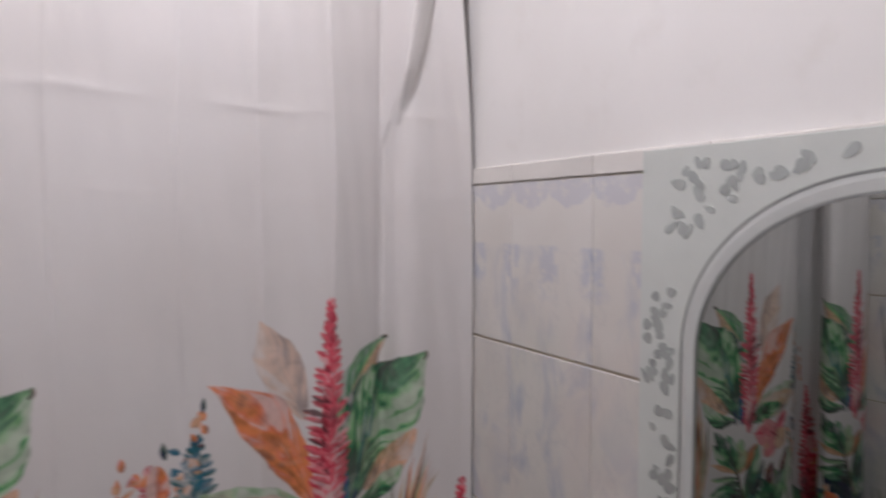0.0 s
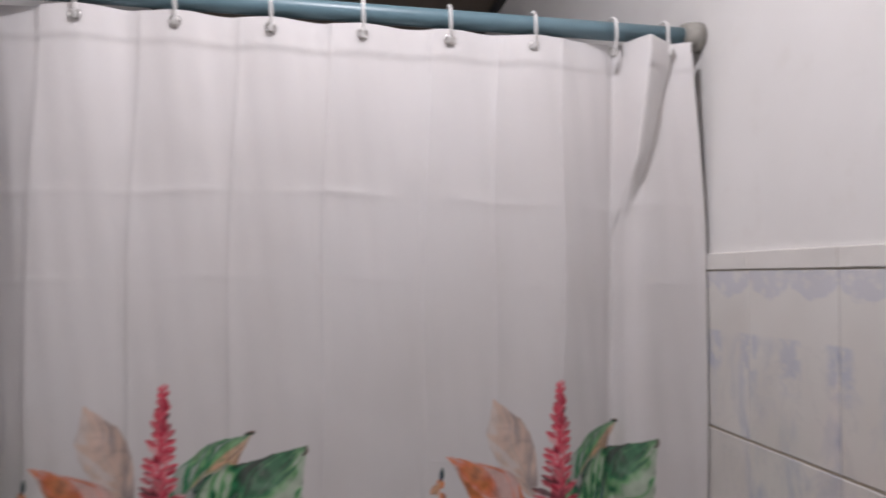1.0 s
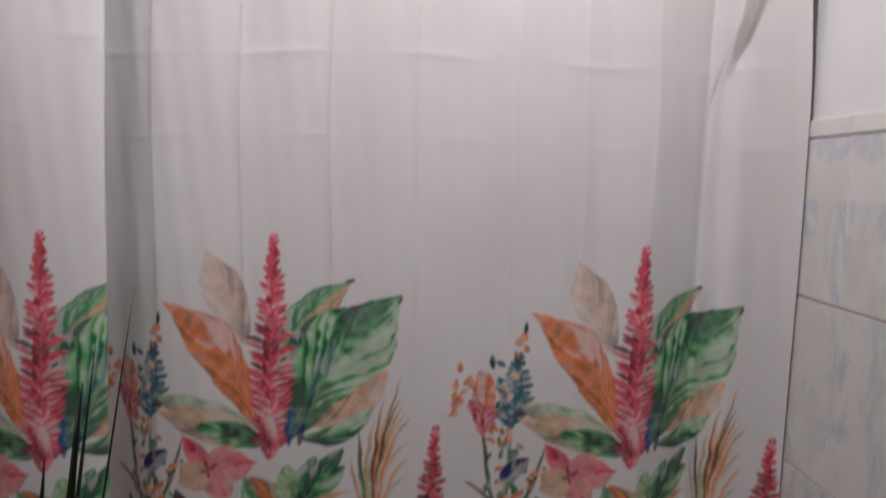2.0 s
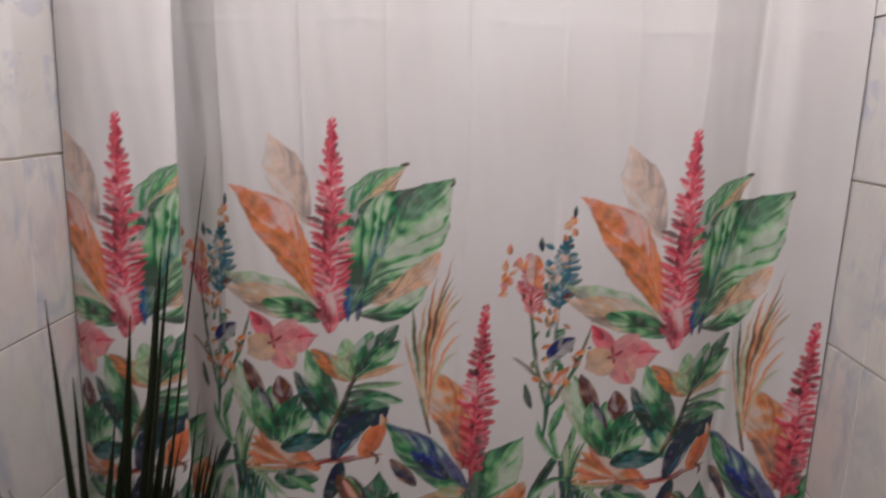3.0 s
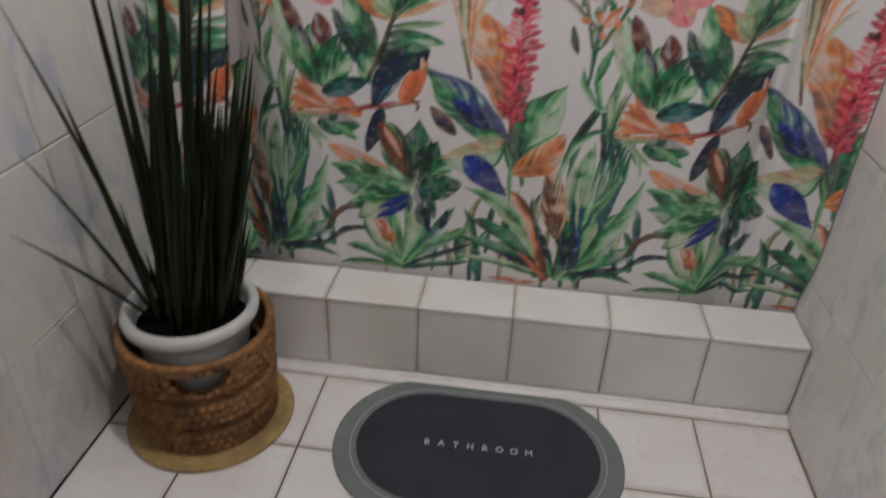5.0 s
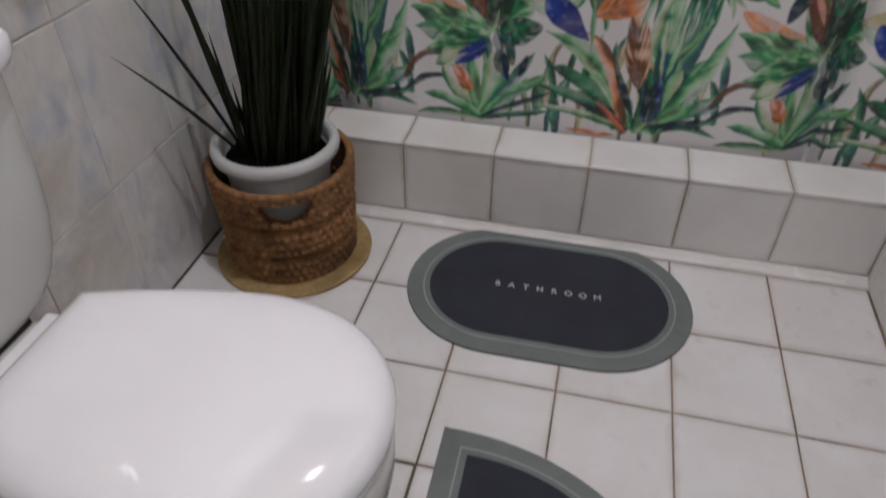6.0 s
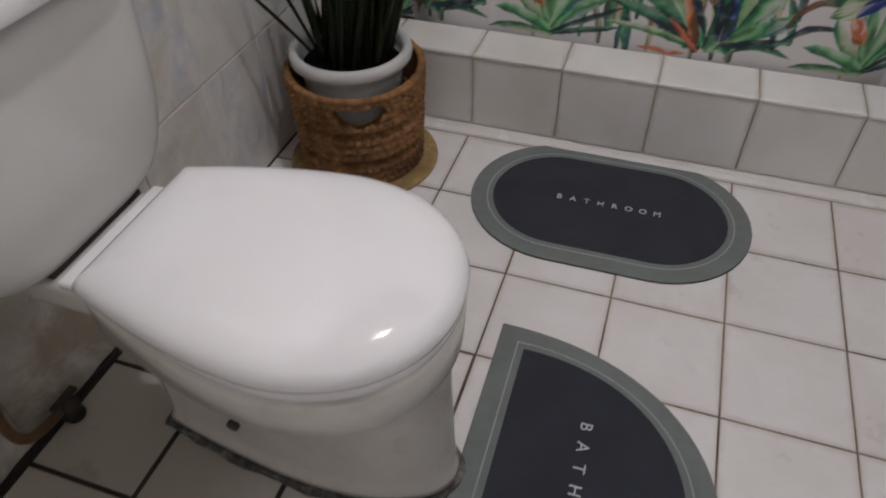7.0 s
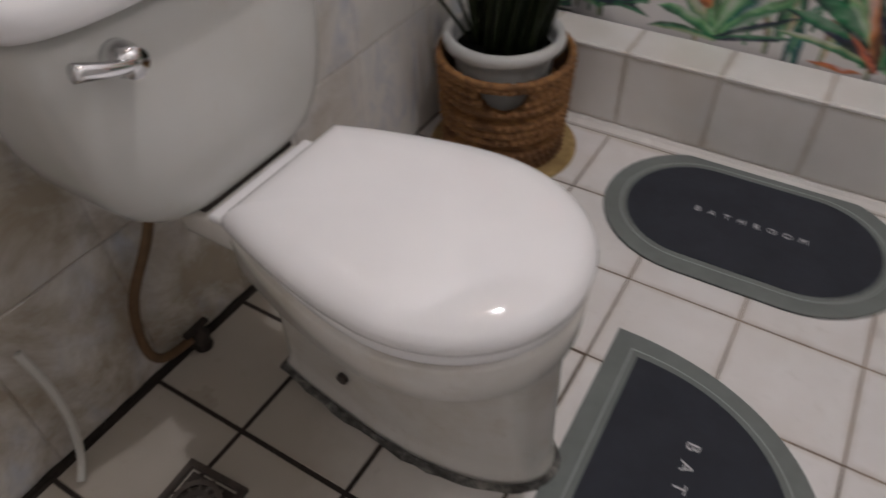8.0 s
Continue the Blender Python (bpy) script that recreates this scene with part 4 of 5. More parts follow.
def ring_bm(radius, thick, segments=20, sides=8):
    pts = [(radius * math.cos(a), 0, radius * math.sin(a)) for a in [2 * math.pi * i / segments for i in range(segments)]]
    rings = []
    for i, p in enumerate(pts):
        d = Vector(p).normalized()
        rings.append([Vector(p) + thick * (d * math.cos(2 * math.pi * k / sides) + Vector((0, 1, 0)) * math.sin(2 * math.pi * k / sides)) for k in range(sides)])
    rings.append(rings[0])
    bm = loft(rings, False, False)
    bmesh.ops.remove_doubles(bm, verts=bm.verts[:], dist=1e-6)
    return bm


hole_y = {0.031: 0.128, 0.129: 0.108, -0.975: 0.085, -1.03: 0.074, -1.09: 0.074, -1.15: 0.086}
for hx in HOOK_X:
    g = part("grommet", ring_bm(0.0075, 0.0022), STEEL, shower_curtain, "nickel eyelet", True)
    g.location = (hx, hole_y.get(hx, 0.122) - 0.004, 1.838)

curtain_rod = thing("curtain_rod", (XL, ROD_Y, ROD_Z), "blue-grey painted pipe used as curtain rod between two walls", "curtain rod")
part("pipe", tube([(0.0, 0, 0), (0.5, 0, 0), (1.0, 0, 0), (XR - XL, 0, 0)], ROD_R, 24), PIPE, curtain_rod, smooth=True)
for sx in (XR - XL - 0.034, 0.0):
    part("socket", tube([(sx, 0, 0), (sx + 0.004, 0, 0), (sx + 0.02, 0, 0), (sx + 0.034, 0, 0)], 0.0245, 24, lambda t: 0.9 if t < 0.05 else 1.0 if t < 0.6 else 1.12), SOCKET, curtain_rod, "weathered grey end socket", True)


def curtain_hook(x, y):
    """An open plastic hook: round over the rod and down through the eyelet."""
    dy = y - ROD_Y
    pts = [(0, 0.020, -0.008), (0, 0.0215, 0.004), (0, 0.017, 0.015), (0, 0.006, 0.0225), (0, -0.008, 0.0215), (0, -0.0195, 0.012), (0, -0.0225, -0.002), (0.001, -0.021, -0.018), (0.001, min(dy - 0.006, -0.012), -0.034), (0, dy - 0.006, -0.044), (0, dy + 0.006, -0.046)]
    ob = part("curtain_hook", tube(spline(pts, 30), 0.0027, 8), HOOK, smooth=True)
    ob.location = (x, ROD_Y, ROD_Z)
    return tagged(ob, "white plastic hook over the pipe holding the curtain", "curtain hook", "curtain hooks")


for hx in HOOK_X:
    curtain_hook(hx, hole_y.get(hx, 0.122))


# ---- toilet ----
TY, FOOT_Y = -0.895, -0.866
LY = TY + 0.0035


def egg(x_back, x_front, hw_back, hw, squash=2.0, n=64, y0=TY):
    """Seat-like outline: straight at the back, swelling, round in front."""
    mid = x_back + (x_front - x_back) * 0.56
    pts = []
    for i in range(n):
        a = 2 * math.pi * i / n
        c, s = math.cos(a), math.sin(a)
        if c >= 0:
            px = mid + (x_front - mid) * abs(c) ** (2 / 2.1)
            py = math.copysign(hw * abs(s) ** (2 / 2.1), s)
        else:
            k = abs(c) ** 0.62
            px = mid - (mid - x_back) * min(1, 1.06 * abs(c) ** 0.75)
            py = math.copysign(1, s) * (hw - (hw - hw_back) * k ** 1.9) * min(1, abs(s) * 4.2) ** 0.8
        pts.append((px, y0 + py))
    return pts


def rings_of(levels):
    out = []
    for z, xb, xf, hb, hw, *yc in levels:
        out.append([(x, y, z) for x, y in egg(xb, xf, hb, hw, y0=yc[0] if yc else TY)])
    return out


def rounded(cx, cy, hx, hy, p=4.0, n=48):
    out = []
    for i in range(n):
        a = 2 * math.pi * i / n
        c, s = math.cos(a), math.sin(a)
        out.append((cx + hx * math.copysign(abs(c) ** (2 / p), c), cy + hy * math.copysign(abs(s) ** (2 / p), s)))
    return out


def toilet():
    t = thing("toilet", (0, 0, 0), "white close-coupled toilet with closed lid and grey-white tank", "toilet")
    bowl = part("bowl", loft(rings_of([
        (0.004, -1.012, -0.562, 0.050, 0.085, FOOT_Y), (0.026, -1.012, -0.562, 0.050, 0.085, FOOT_Y), (0.036, -1.007, -0.565, 0.047, 0.080, FOOT_Y),
        (0.055, -1.004, -0.567, 0.046, 0.079, FOOT_Y), (0.12, -1.002, -0.569, 0.046, 0.080, -0.867), (0.185, -0.994, -0.570, 0.045, 0.086, -0.869), (0.215, -0.975, -0.571, 0.042, 0.090, -0.871),
        (0.25, -0.93, -0.571, 0.030, 0.096, -0.874), (0.29, -0.88, -0.571, 0.030, 0.107, -0.881), (0.310, -0.875, -0.569, 0.040, 0.118, -0.887), (0.322, -0.90, -0.564, 0.060, 0.136, -0.893), (0.327, -0.945, -0.556, 0.082, 0.147),
        (0.333, -0.955, -0.553, 0.09, 0.152), (0.382, -0.955, -0.551, 0.09, 0.155), (0.386, -0.955, -0.554, 0.09, 0.152)])), PORCELAIN, t, smooth=True)
    shelf = box((-1.06, TY - 0.088, 0.342), (-0.92, TY + 0.092, 0.388), 0.012, 3)
    part("shelf", shelf, PORCELAIN, t, smooth=True)
    part("trapway", loft([[(x, y, z) for x, y in rounded(-0.985, TY + 0.01, hx, hy, 3.0, 32)] for z, hx, hy in ((0.10, 0.02, 0.03), (0.18, 0.04, 0.036), (0.27, 0.055, 0.036), (0.344, 0.066, 0.05))]), PORCELAIN, t, smooth=True)
    # seat ring and lid
    part("seat", loft(rings_of([(0.387, -0.944, -0.556, 0.092, 0.150, LY), (0.392, -0.946, -0.553, 0.095, 0.153, LY), (0.402, -0.946, -0.553, 0.095, 0.153, LY), (0.4065, -0.944, -0.555, 0.092, 0.151, LY)])), SEATMAT, t, smooth=True)
    part("lid", loft(rings_of([
        (0.4065, -0.945, -0.555, 0.098, 0.151, LY), (0.409, -0.950, -0.550, 0.102, 0.156, LY), (0.4165, -0.951, -0.549, 0.103, 0.157, LY), (0.424, -0.949, -0.551, 0.101, 0.155, LY), (0.431, -0.944, -0.557, 0.096, 0.149, LY),
        (0.437, -0.935, -0.568, 0.088, 0.138, LY), (0.4415, -0.920, -0.588, 0.077, 0.120, LY), (0.4445, -0.895, -0.62, 0.060, 0.094, LY), (0.446, -0.86, -0.665, 0.040, 0.060, LY), (0.4465, -0.81, -0.72, 0.02, 0.03, LY)])), SEATMAT, t, "glossy white closed lid", True)
    part("hinge_bar", box((-0.994, TY - 0.090, 0.3885), (-0.938, TY + 0.094, 0.400), 0.0055, 4), SEATMAT, t, smooth=True)
    # dark strip added to draw the shade in the gap below the tank
    part("gasket", box((-1.05, TY - 0.080, 0.3884), (-1.008, TY + 0.082, 0.3967), 0.001), RUST, t, "dark strip standing in for the shaded gap under the tank")
    # tank with a swelling, rounded body
    prof = [(0.397, 0.082, 0.084), (0.400, 0.110, 0.092), (0.410, 0.137, 0.095), (0.427, 0.157, 0.096), (0.45, 0.172, 0.097), (0.49, 0.185, 0.098), (0.54, 0.192, 0.098), (0.60, 0.197, 0.098), (0.665, 0.200, 0.098)]
    part("tank", loft([[(x, y, z) for x, y in rounded(XL + 0.004 + 0.1, -0.898, hx, hy, 6.5, 72)] for z, hy, hx in prof]), TANKMAT, t, "grey-white porcelain tank", True)
    lid = [(0.665, 0.201, 0.096), (0.668, 0.213, 0.106), (0.677, 0.217, 0.110), (0.692, 0.217, 0.110), (0.702, 0.210, 0.104), (0.706, 0.191, 0.088), (0.7075, 0.12, 0.05)]
    part("tank_lid", loft([[(x, y, z) for x, y in rounded(XL + 0.117, -0.898, hx, hy, 4.5, 64)] for z, hy, hx in lid]), SEATMAT, t, "white tank lid", True)
    lever = part("lever", tube(spline([(-0.975, -1.018, 0.622), (-0.972, -1.032, 0.625), (-0.970, -1.055, 0.633), (-0.972, -1.078, 0.641)], 12), 0.008, 12, lambda k: 0.8 + 0.35 * k), CHROME, t, "chrome flush lever", True)
    part("boss", tube([(-1.006, -1.018, 0.622), (-0.985, -1.018, 0.622), (-0.978, -1.018, 0.622), (-0.970, -1.018, 0.622)], 0.018, 20, lambda k: 1 if k < 0.5 else 0.85), CHROME, lever, smooth=True)
    part("bolt_hole", tube([(-0.868, FOOT_Y - 0.080, 0.105), (-0.868, FOOT_Y - 0.060, 0.105)], 0.009, 12), PLUG, t)
    out = egg(-1.024, -0.554, 0.054, 0.092, y0=FOOT_Y)
    rings = []
    for i, (x, y) in enumerate(out):
        w = noise.noise(Vector((x * 30, y * 30, 1.0)))
        rings.append((x, y, w))
    cx = -0.78
    bead = loft([[(x + (x - cx) * 0.012 * (1 + w), FOOT_Y + (y - FOOT_Y) * (1.02 + 0.08 * w), 0.0012) for x, y, w in rings],
                 [(x, FOOT_Y + (y - FOOT_Y) * (0.995 + 0.05 * w), 0.011 + 0.004 * w) for x, y, w in rings],
                 [(cx + (x - cx) * 0.99, FOOT_Y + (y - FOOT_Y) * 0.93, 0.011 + 0.005 * w) for x, y, w in rings]], False, True)
    part("cement_bead", bead, CAULK, t, "dirty dark cement bead round the foot", True)
    return t


toilet()


def supply_hose():
    t = thing("supply_hose", (0, 0, 0), "rusty water hose curving from tank to corroded floor valve", "hose")
    part("hose", tube(spline([(-1.13, -0.95, 0.41), (-1.14, -0.965, 0.345), (-1.15, -0.985, 0.285), (-1.165, -1.03, 0.20), (-1.17, -1.045, 0.13), (-1.17, -1.043, 0.075), (-1.172, -1.02, 0.045), (-1.174, -0.972, 0.034)], 40), 0.0078, 12), HOSE, t, smooth=True)
    part("nut", tube([(-1.13, -0.95, 0.40), (-1.132, -0.953, 0.385), (-1.134, -0.955, 0.37)], 0.014, 6), HOSE, t)
    valve = part("valve", lathe([(0.015, 0.0), (0.017, 0.006), (0.012, 0.014), (0.016, 0.02), (0.016, 0.036), (0.010, 0.042), (0.008, 0.05)], 18, (-1.172, -0.955)), RUST, t, "corroded dark shut-off valve", True)
    part("handle", box((-1.179, -0.982, 0.046), (-1.165, -0.932, 0.054), 0.003), RUST, valve)
    return t


supply_hose()



def mould_bead():
    """Black mould swelling unevenly along the joint of floor and wall."""
    pts = [(XL + 0.006, -1.75 + 0.0125 * i, 0.001) for i in range(86)]
    bm = tube(pts, 0.006, 8, lambda k: 0.75 + 0.7 * max(0.0, noise.noise(Vector((k * 22, 3.0, 1.0)))) + 1.1 * math.exp(-((k - 0.74) / 0.03) ** 2))
    return part("mould_bead", bm, MOULD, floor, "black mould along the wall's foot", True)


mould_bead()

# milky tube hanging at the wall's foot
tagged(part("plastic_tube", tube(spline([(-1.178, -1.19, 0.24), (-1.17, -1.185, 0.16), (-1.165, -1.19, 0.09), (-1.16, -1.205, 0.03), (-1.14, -1.23, 0.008)], 24), 0.006, 10), TUBE, smooth=True), "thin milky plastic tube against the tiled wall", "tube")


def floor_drain(x, y, size, turn):
    t = thing("floor_drain", (x, y, 0.0), "square tarnished metal floor drain with slotted grate", "drain")
    t.rotation_euler = (0, 0, turn)
    h = size / 2
    sq = [(-h, -h), (h, -h), (h, h), (-h, h)]
    part("frame", band(sq, 0.0, 0.014, 0.001, 0.009), DRAIN, t)
    part("well", box((-h + 0.013, -h + 0.013, 0.0006), (h - 0.013, h - 0.013, 0.0016)), RUST, t)
    for r in (0.018, 0.034):
        ring = [(r * math.cos(2 * math.pi * i / 24), r * math.sin(2 * math.pi * i / 24)) for i in range(24)]
        part("grate_ring", band(ring, -0.004, 0.004, 0.002, 0.007), DRAIN, t)
    for i in range(6):
        a = math.pi * i / 6
        c, s = math.cos(a) * (h - 0.012), math.sin(a) * (h - 0.012)
        part("grate_bar", tube([(-c, -s, 0.004), (c, s, 0.004)], 0.0026, 6), DRAIN, t)
    return t


floor_drain(-0.972, -1.170, 0.106, 0.06)


# ---- bath mats ----
def words(text, size, pitch, origin, turn, z, parent):
    """Spaced capitals lying flat on a mat."""
    n = len(text)
    for i, ch in enumerate(text):
        cu = bpy.data.curves.new("letter", "FONT")
        cu.body, cu.size, cu.align_x, cu.align_y, cu.extrude = ch, size, "CENTER", "CENTER", 0.0003
        cu.resolution_u = 3
        tmp = new("letter", cu)
        bpy.context.view_layer.update()
        me = bpy.data.meshes.new_from_object(tmp.evaluated_get(bpy.context.evaluated_depsgraph_get()))
        bpy.data.objects.remove(tmp)
        ob = part_of("letter", me, LETTER, parent)
        k = (i - (n - 1) / 2) * pitch
        ob.matrix_basis = pose(origin[0] + k * math.cos(turn), origin[1] + k * math.sin(turn), z, 0, 0, math.degrees(turn))


def strip(a, b, z0, z1):
    """A flat ring between two outlines."""
    rings = [[(*p, z0) for p in a], [(*p, z1) for p in a], [(*p, z1) for p in b], [(*p, z0) for p in b], [(*p, z0) for p in a]]
    return loft(rings, False, False)


def bath_mat(outline, label, at, turn):
    """outline(k) gives the mat's edge, k inwards."""
    t = thing("bath_mat", at, label, "bath mat", "bath mats")
    t.rotation_euler = (0, 0, turn)
    part("backing", loft([[(*p, z) for p in outline(0)] for z in (0.0012, 0.0034)]), MAT_BASE, t)
    part("border", loft([[(*p, 0.0036) for p in outline(0.0006)], [(*p, 0.0052) for p in outline(0.0006)], [(*p, 0.0060) for p in outline(0.0016)]]), MAT_BORDER, t, "grey-green border")
    part("piping", strip(outline(0.0335), outline(0.0358), 0.0058, 0.0066), MAT_LINE, t, "pale stitched line")
    part("core", loft([[(*p, 0.0057) for p in outline(0.047)], [(*p, 0.0067) for p in outline(0.047)], [(*p, 0.0072) for p in outline(0.048)]]), MAT_CORE, t, "dark slate absorbent middle")
    return t


def stadium(hx, hy, n=20):
    pts = []
    for cx, a0 in ((hx - hy, -math.pi / 2), (-(hx - hy), math.pi / 2)):
        for i in range(n + 1):
            a = a0 + math.pi * i / n
            pts.append((cx + hy * math.cos(a), hy * math.sin(a)))
    return pts


oval = bath_mat(lambda k: stadium(0.289 - k, 0.19 - k), "oval dark slate bath mat with grey-green border on the tiles", (-0.446, -0.193, 0.0), 0.01)
words("BATHROOM", 0.021, 0.0290, (0, 0.002), 0.0, 0.0077, oval)


def half_moon(depth, half, inward=0.0, n=40):
    """Straight along y on the left, bulging to the right."""
    pts = []
    depth, half = depth - 2 * inward, half - inward
    for i in range(n + 1):
        a = -math.pi / 2 + math.pi * i / n
        c, s = max(0.0, math.cos(a)), math.sin(a)
        pts.append((inward + depth * c ** (2 / 2.15), half * math.copysign(abs(s) ** (2 / 2.15), s)))
    for i in range(1, 12):
        pts.append((inward, half - 2 * half * i / 12))
    return pts


moon = bath_mat(lambda k: half_moon(0.378, 0.296, k), "half-round dark slate bath mat with grey-green border", (-0.566, -0.860, 0.0), 0.02)
words("BATHROOM", 0.027, 0.0365, (0.172, 0.0), -math.pi / 2, 0.0077, moon)


# ---- plant, pot and basket ----
PX0, PY0 = -1.006, -0.172
placemat = part("placemat", lathe([(0.0, 0.001), (0.150, 0.001), (0.166, 0.002), (0.167, 0.006), (0.163, 0.009), (0.150, 0.008), (0.13, 0.0095), (0.11, 0.008), (0.0, 0.008)], 72), PALE_STRAW, smooth=True)
placemat.location = (PX0 + 0.004, PY0 - 0.004, 0.0012)
tagged(placemat, "round pale straw placemat under the basket", "placemat")


def basket():
    t = thing("basket", (PX0, PY0, 0.009), "brown woven seagrass basket with half-moon handle holes", "basket")
    H, NA, ROWS, SUB = 0.222, 320, 12, 8
    nz = ROWS * SUB
    face = math.atan2(-0.14, 0.070)

    def shell(outer):
        bm = bmesh.new()
        grid = []
        for j in range(nz + 1):
            z = H * j / nz
            f = z / H
            row = j // SUB
            w = (j % SUB) / SUB
            r0 = 0.128 + 0.011 * f
            ringv = []
            for i in range(NA):
                a = 2 * math.pi * i / NA
                if outer:
                    strand = math.sin(a * 52 + row * math.pi + 3.4 * abs(w - 0.5))
                    lump = math.sin(math.pi * w) ** 0.7
                    groove = 0.021 if row in (3, 7) else 0.0
                    r = r0 + 0.0105 * lump * (0.72 + 0.28 * strand) - groove * lump + 0.0012 * noise.noise(Vector((a * 9, z * 90, 2)))
                else:
                    r = r0 - 0.009
                tilt = 0.016 * math.cos(a - face) * f
                zz = z - tilt * 0.4
                ringv.append(bm.verts.new((r * math.cos(a), r * math.sin(a), zz)))
            grid.append(ringv)
        for j in range(nz):
            for i in range(NA):
                a = 2 * math.pi * (i + 0.5) / NA
                hole = False
                for hc in (face, face + math.pi):
                    d = (a - hc + math.pi) % (2 * math.pi) - math.pi
                    q = (d * 0.15 / 0.055) ** 2 + (max(0.0, H * 0.92 - H * (j + 0.5) / nz) / 0.042) ** 2
                    if q < 1 and H * (j + 0.5) / nz < H * 0.92:
                        hole = True
                if hole:
                    continue
                k = (i + 1) % NA
                q4 = (grid[j][i], grid[j][k], grid[j + 1][k], grid[j + 1][i])
                bm.faces.new(q4 if outer else tuple(reversed(q4)))
        loose = [v for v in bm.verts if not v.link_faces]
        bmesh.ops.delete(bm, geom=loose, context="VERTS")
        return bm
    part("weave", shell(True), STRAW, t, smooth=True)
    part("lining", shell(False), STRAW, t, smooth=True)
    rim = []
    for i in range(97):
        a = 2 * math.pi * i / 96
        rim.append((0.139 * math.cos(a), 0.139 * math.sin(a), H + 0.001 - 0.0064 * math.cos(a - face) + 0.001 * math.sin(a * 40)))
    part("rim", tube(rim, 0.0085, 8, lambda k: 1 + 0.12 * math.sin(k * 400)), STRAW, t, "braided seagrass rim", True)
    part("bottom", lathe([(0.0, 0.0), (0.134, 0.0), (0.134, 0.006), (0.0, 0.006)], 48), STRAW, t)
    return t


basket()


def plant():
    t = thing("potted_grass", (PX0 - 0.006, PY0 + 0.002, 0.016), "tall dark green artificial grass in an off-white plastic pot", "potted plant")
    prof = [(0.08, 0.0), (0.086, 0.02), (0.104, 0.205), (0.106, 0.229), (0.118, 0.232), (0.125, 0.237), (0.127, 0.247), (0.125, 0.256), (0.119, 0.261), (0.111, 0.260), (0.106, 0.252), (0.104, 0.235), (0.102, 0.215)]
    bm = lathe(prof, 96)
    for v in bm.verts:
        r = math.hypot(v.co.x, v.co.y)
        if 0.02 < v.co.z < 0.22 and r > 0.08:
            a = math.atan2(v.co.y, v.co.x)
            k = 1 + 0.008 * math.cos(a * 24)
            v.co.x *= k
            v.co.y *= k
    part("pot", bm, POT, t, "ribbed off-white plastic pot with thick rim", True)
    bm = lathe([(0.0, 0.21), (0.102, 0.21), (0.102, 0.222), (0.06, 0.232), (0.0, 0.236)], 48)
    for v in bm.verts:
        v.co.z += 0.004 * noise.noise(v.co * 60)
    part("filler", bm, SOIL, t, "dark filler", True)
    r = random.Random(12)

    def blade(base, tip, droop, width):
        b, e = Vector(base), Vector(tip)
        mid = (b + e) / 2 + Vector((0, 0, droop * (e - b).length))
        side = Vector((r.uniform(-1, 1), r.uniform(-1, 1), 0)).normalized()
        rings = []
        n = 14
        for i in range(n + 1):
            q = i / n
            p = b * (1 - q) ** 2 + mid * 2 * q * (1 - q) + e * q * q
            w = width * (0.75 + 0.5 * q if q < 0.3 else 0.9 * (1 - ((q - 0.3) / 0.7) ** 1.6) + 0.06)
            d = (e - b).normalized()
            a = (side - d * side.dot(d)).normalized()
            c = d.cross(a)
            rings.append([p + a * w, p + c * w * 0.55, p - a * w, p - c * w * 0.55])
        part("blade", loft(rings), BLADE, t, smooth=True)

    def local(x, y, z):
        return (x - PX0 + 0.006, y - PY0 - 0.002, z - 0.016)

    # the long and bent blades that stand out from the tuft
    blade((0.03, 0.0, 0.23), local(-0.86, -0.11, 1.20), 0.02, 0.0055)
    blade((0.02, -0.02, 0.23), local(-0.905, -0.13, 1.13), 0.015, 0.010)
    blade((0.01, 0.0, 0.23), local(-0.93, -0.12, 1.06), 0.015, 0.0115)
    blade((0.0, 0.02, 0.23), local(-0.955, -0.09, 1.00), 0.01, 0.0125)
    blade((-0.01, 0.0, 0.23), local(-0.985, -0.12, 0.95), 0.012, 0.0125)
    blade((-0.03, -0.01, 0.23), local(-1.074, -0.19, 0.99), 0.02, 0.0095)
    blade((-0.02, -0.02, 0.23), local(-1.06, -0.16, 0.86), 0.02, 0.010)
    blade((-0.05, 0.0, 0.23), local(-1.180, -0.245, 0.84), 0.05, 0.0085)
    blade((-0.05, -0.03, 0.23), local(-1.184, -0.285, 0.615), 0.07, 0.0075)
    blade((-0.06, -0.03, 0.23), local(-1.186, -0.345, 0.50), 0.07, 0.0075)
    blade((-0.04, -0.04, 0.23), local(-1.15, -0.20, 0.69), 0.03, 0.0075)
    for i in range(30):
        a, q = r.uniform(0, 6.283), 0.062 * math.sqrt(r.random())
        bx, by = q * math.cos(a), q * math.sin(a)
        blade((bx, by, 0.222), (bx * 1.35 + r.uniform(-0.015, 0.02), by * 1.3 + r.uniform(-0.015, 0.015), r.uniform(0.32, 0.52)), 0.01, r.uniform(0.004, 0.008))
    for i in range(64):
        a, q = r.uniform(0, 6.283), 0.068 * math.sqrt(r.random())
        bx, by = q * math.cos(a) + 0.010, q * math.sin(a)
        h = r.choice((0.22, 0.27, 0.32, 0.36, 0.40, 0.46, 0.52, 0.60)) * r.uniform(0.8, 1.1)
        lean = r.uniform(0.2, 1.1)
        tip = (0.14 * h + max(-0.055, bx + (0.05 if bx > 0 else 0.025) * lean * bx / 0.085 + r.uniform(-0.03, 0.04)), min(0.20, by + 0.045 * lean * by / 0.085 + r.uniform(-0.03, 0.03)), 0.23 + h)
        blade((bx, by, 0.225), tip, r.uniform(-0.01, 0.03), r.uniform(0.0065, 0.0125))
    return t


plant()


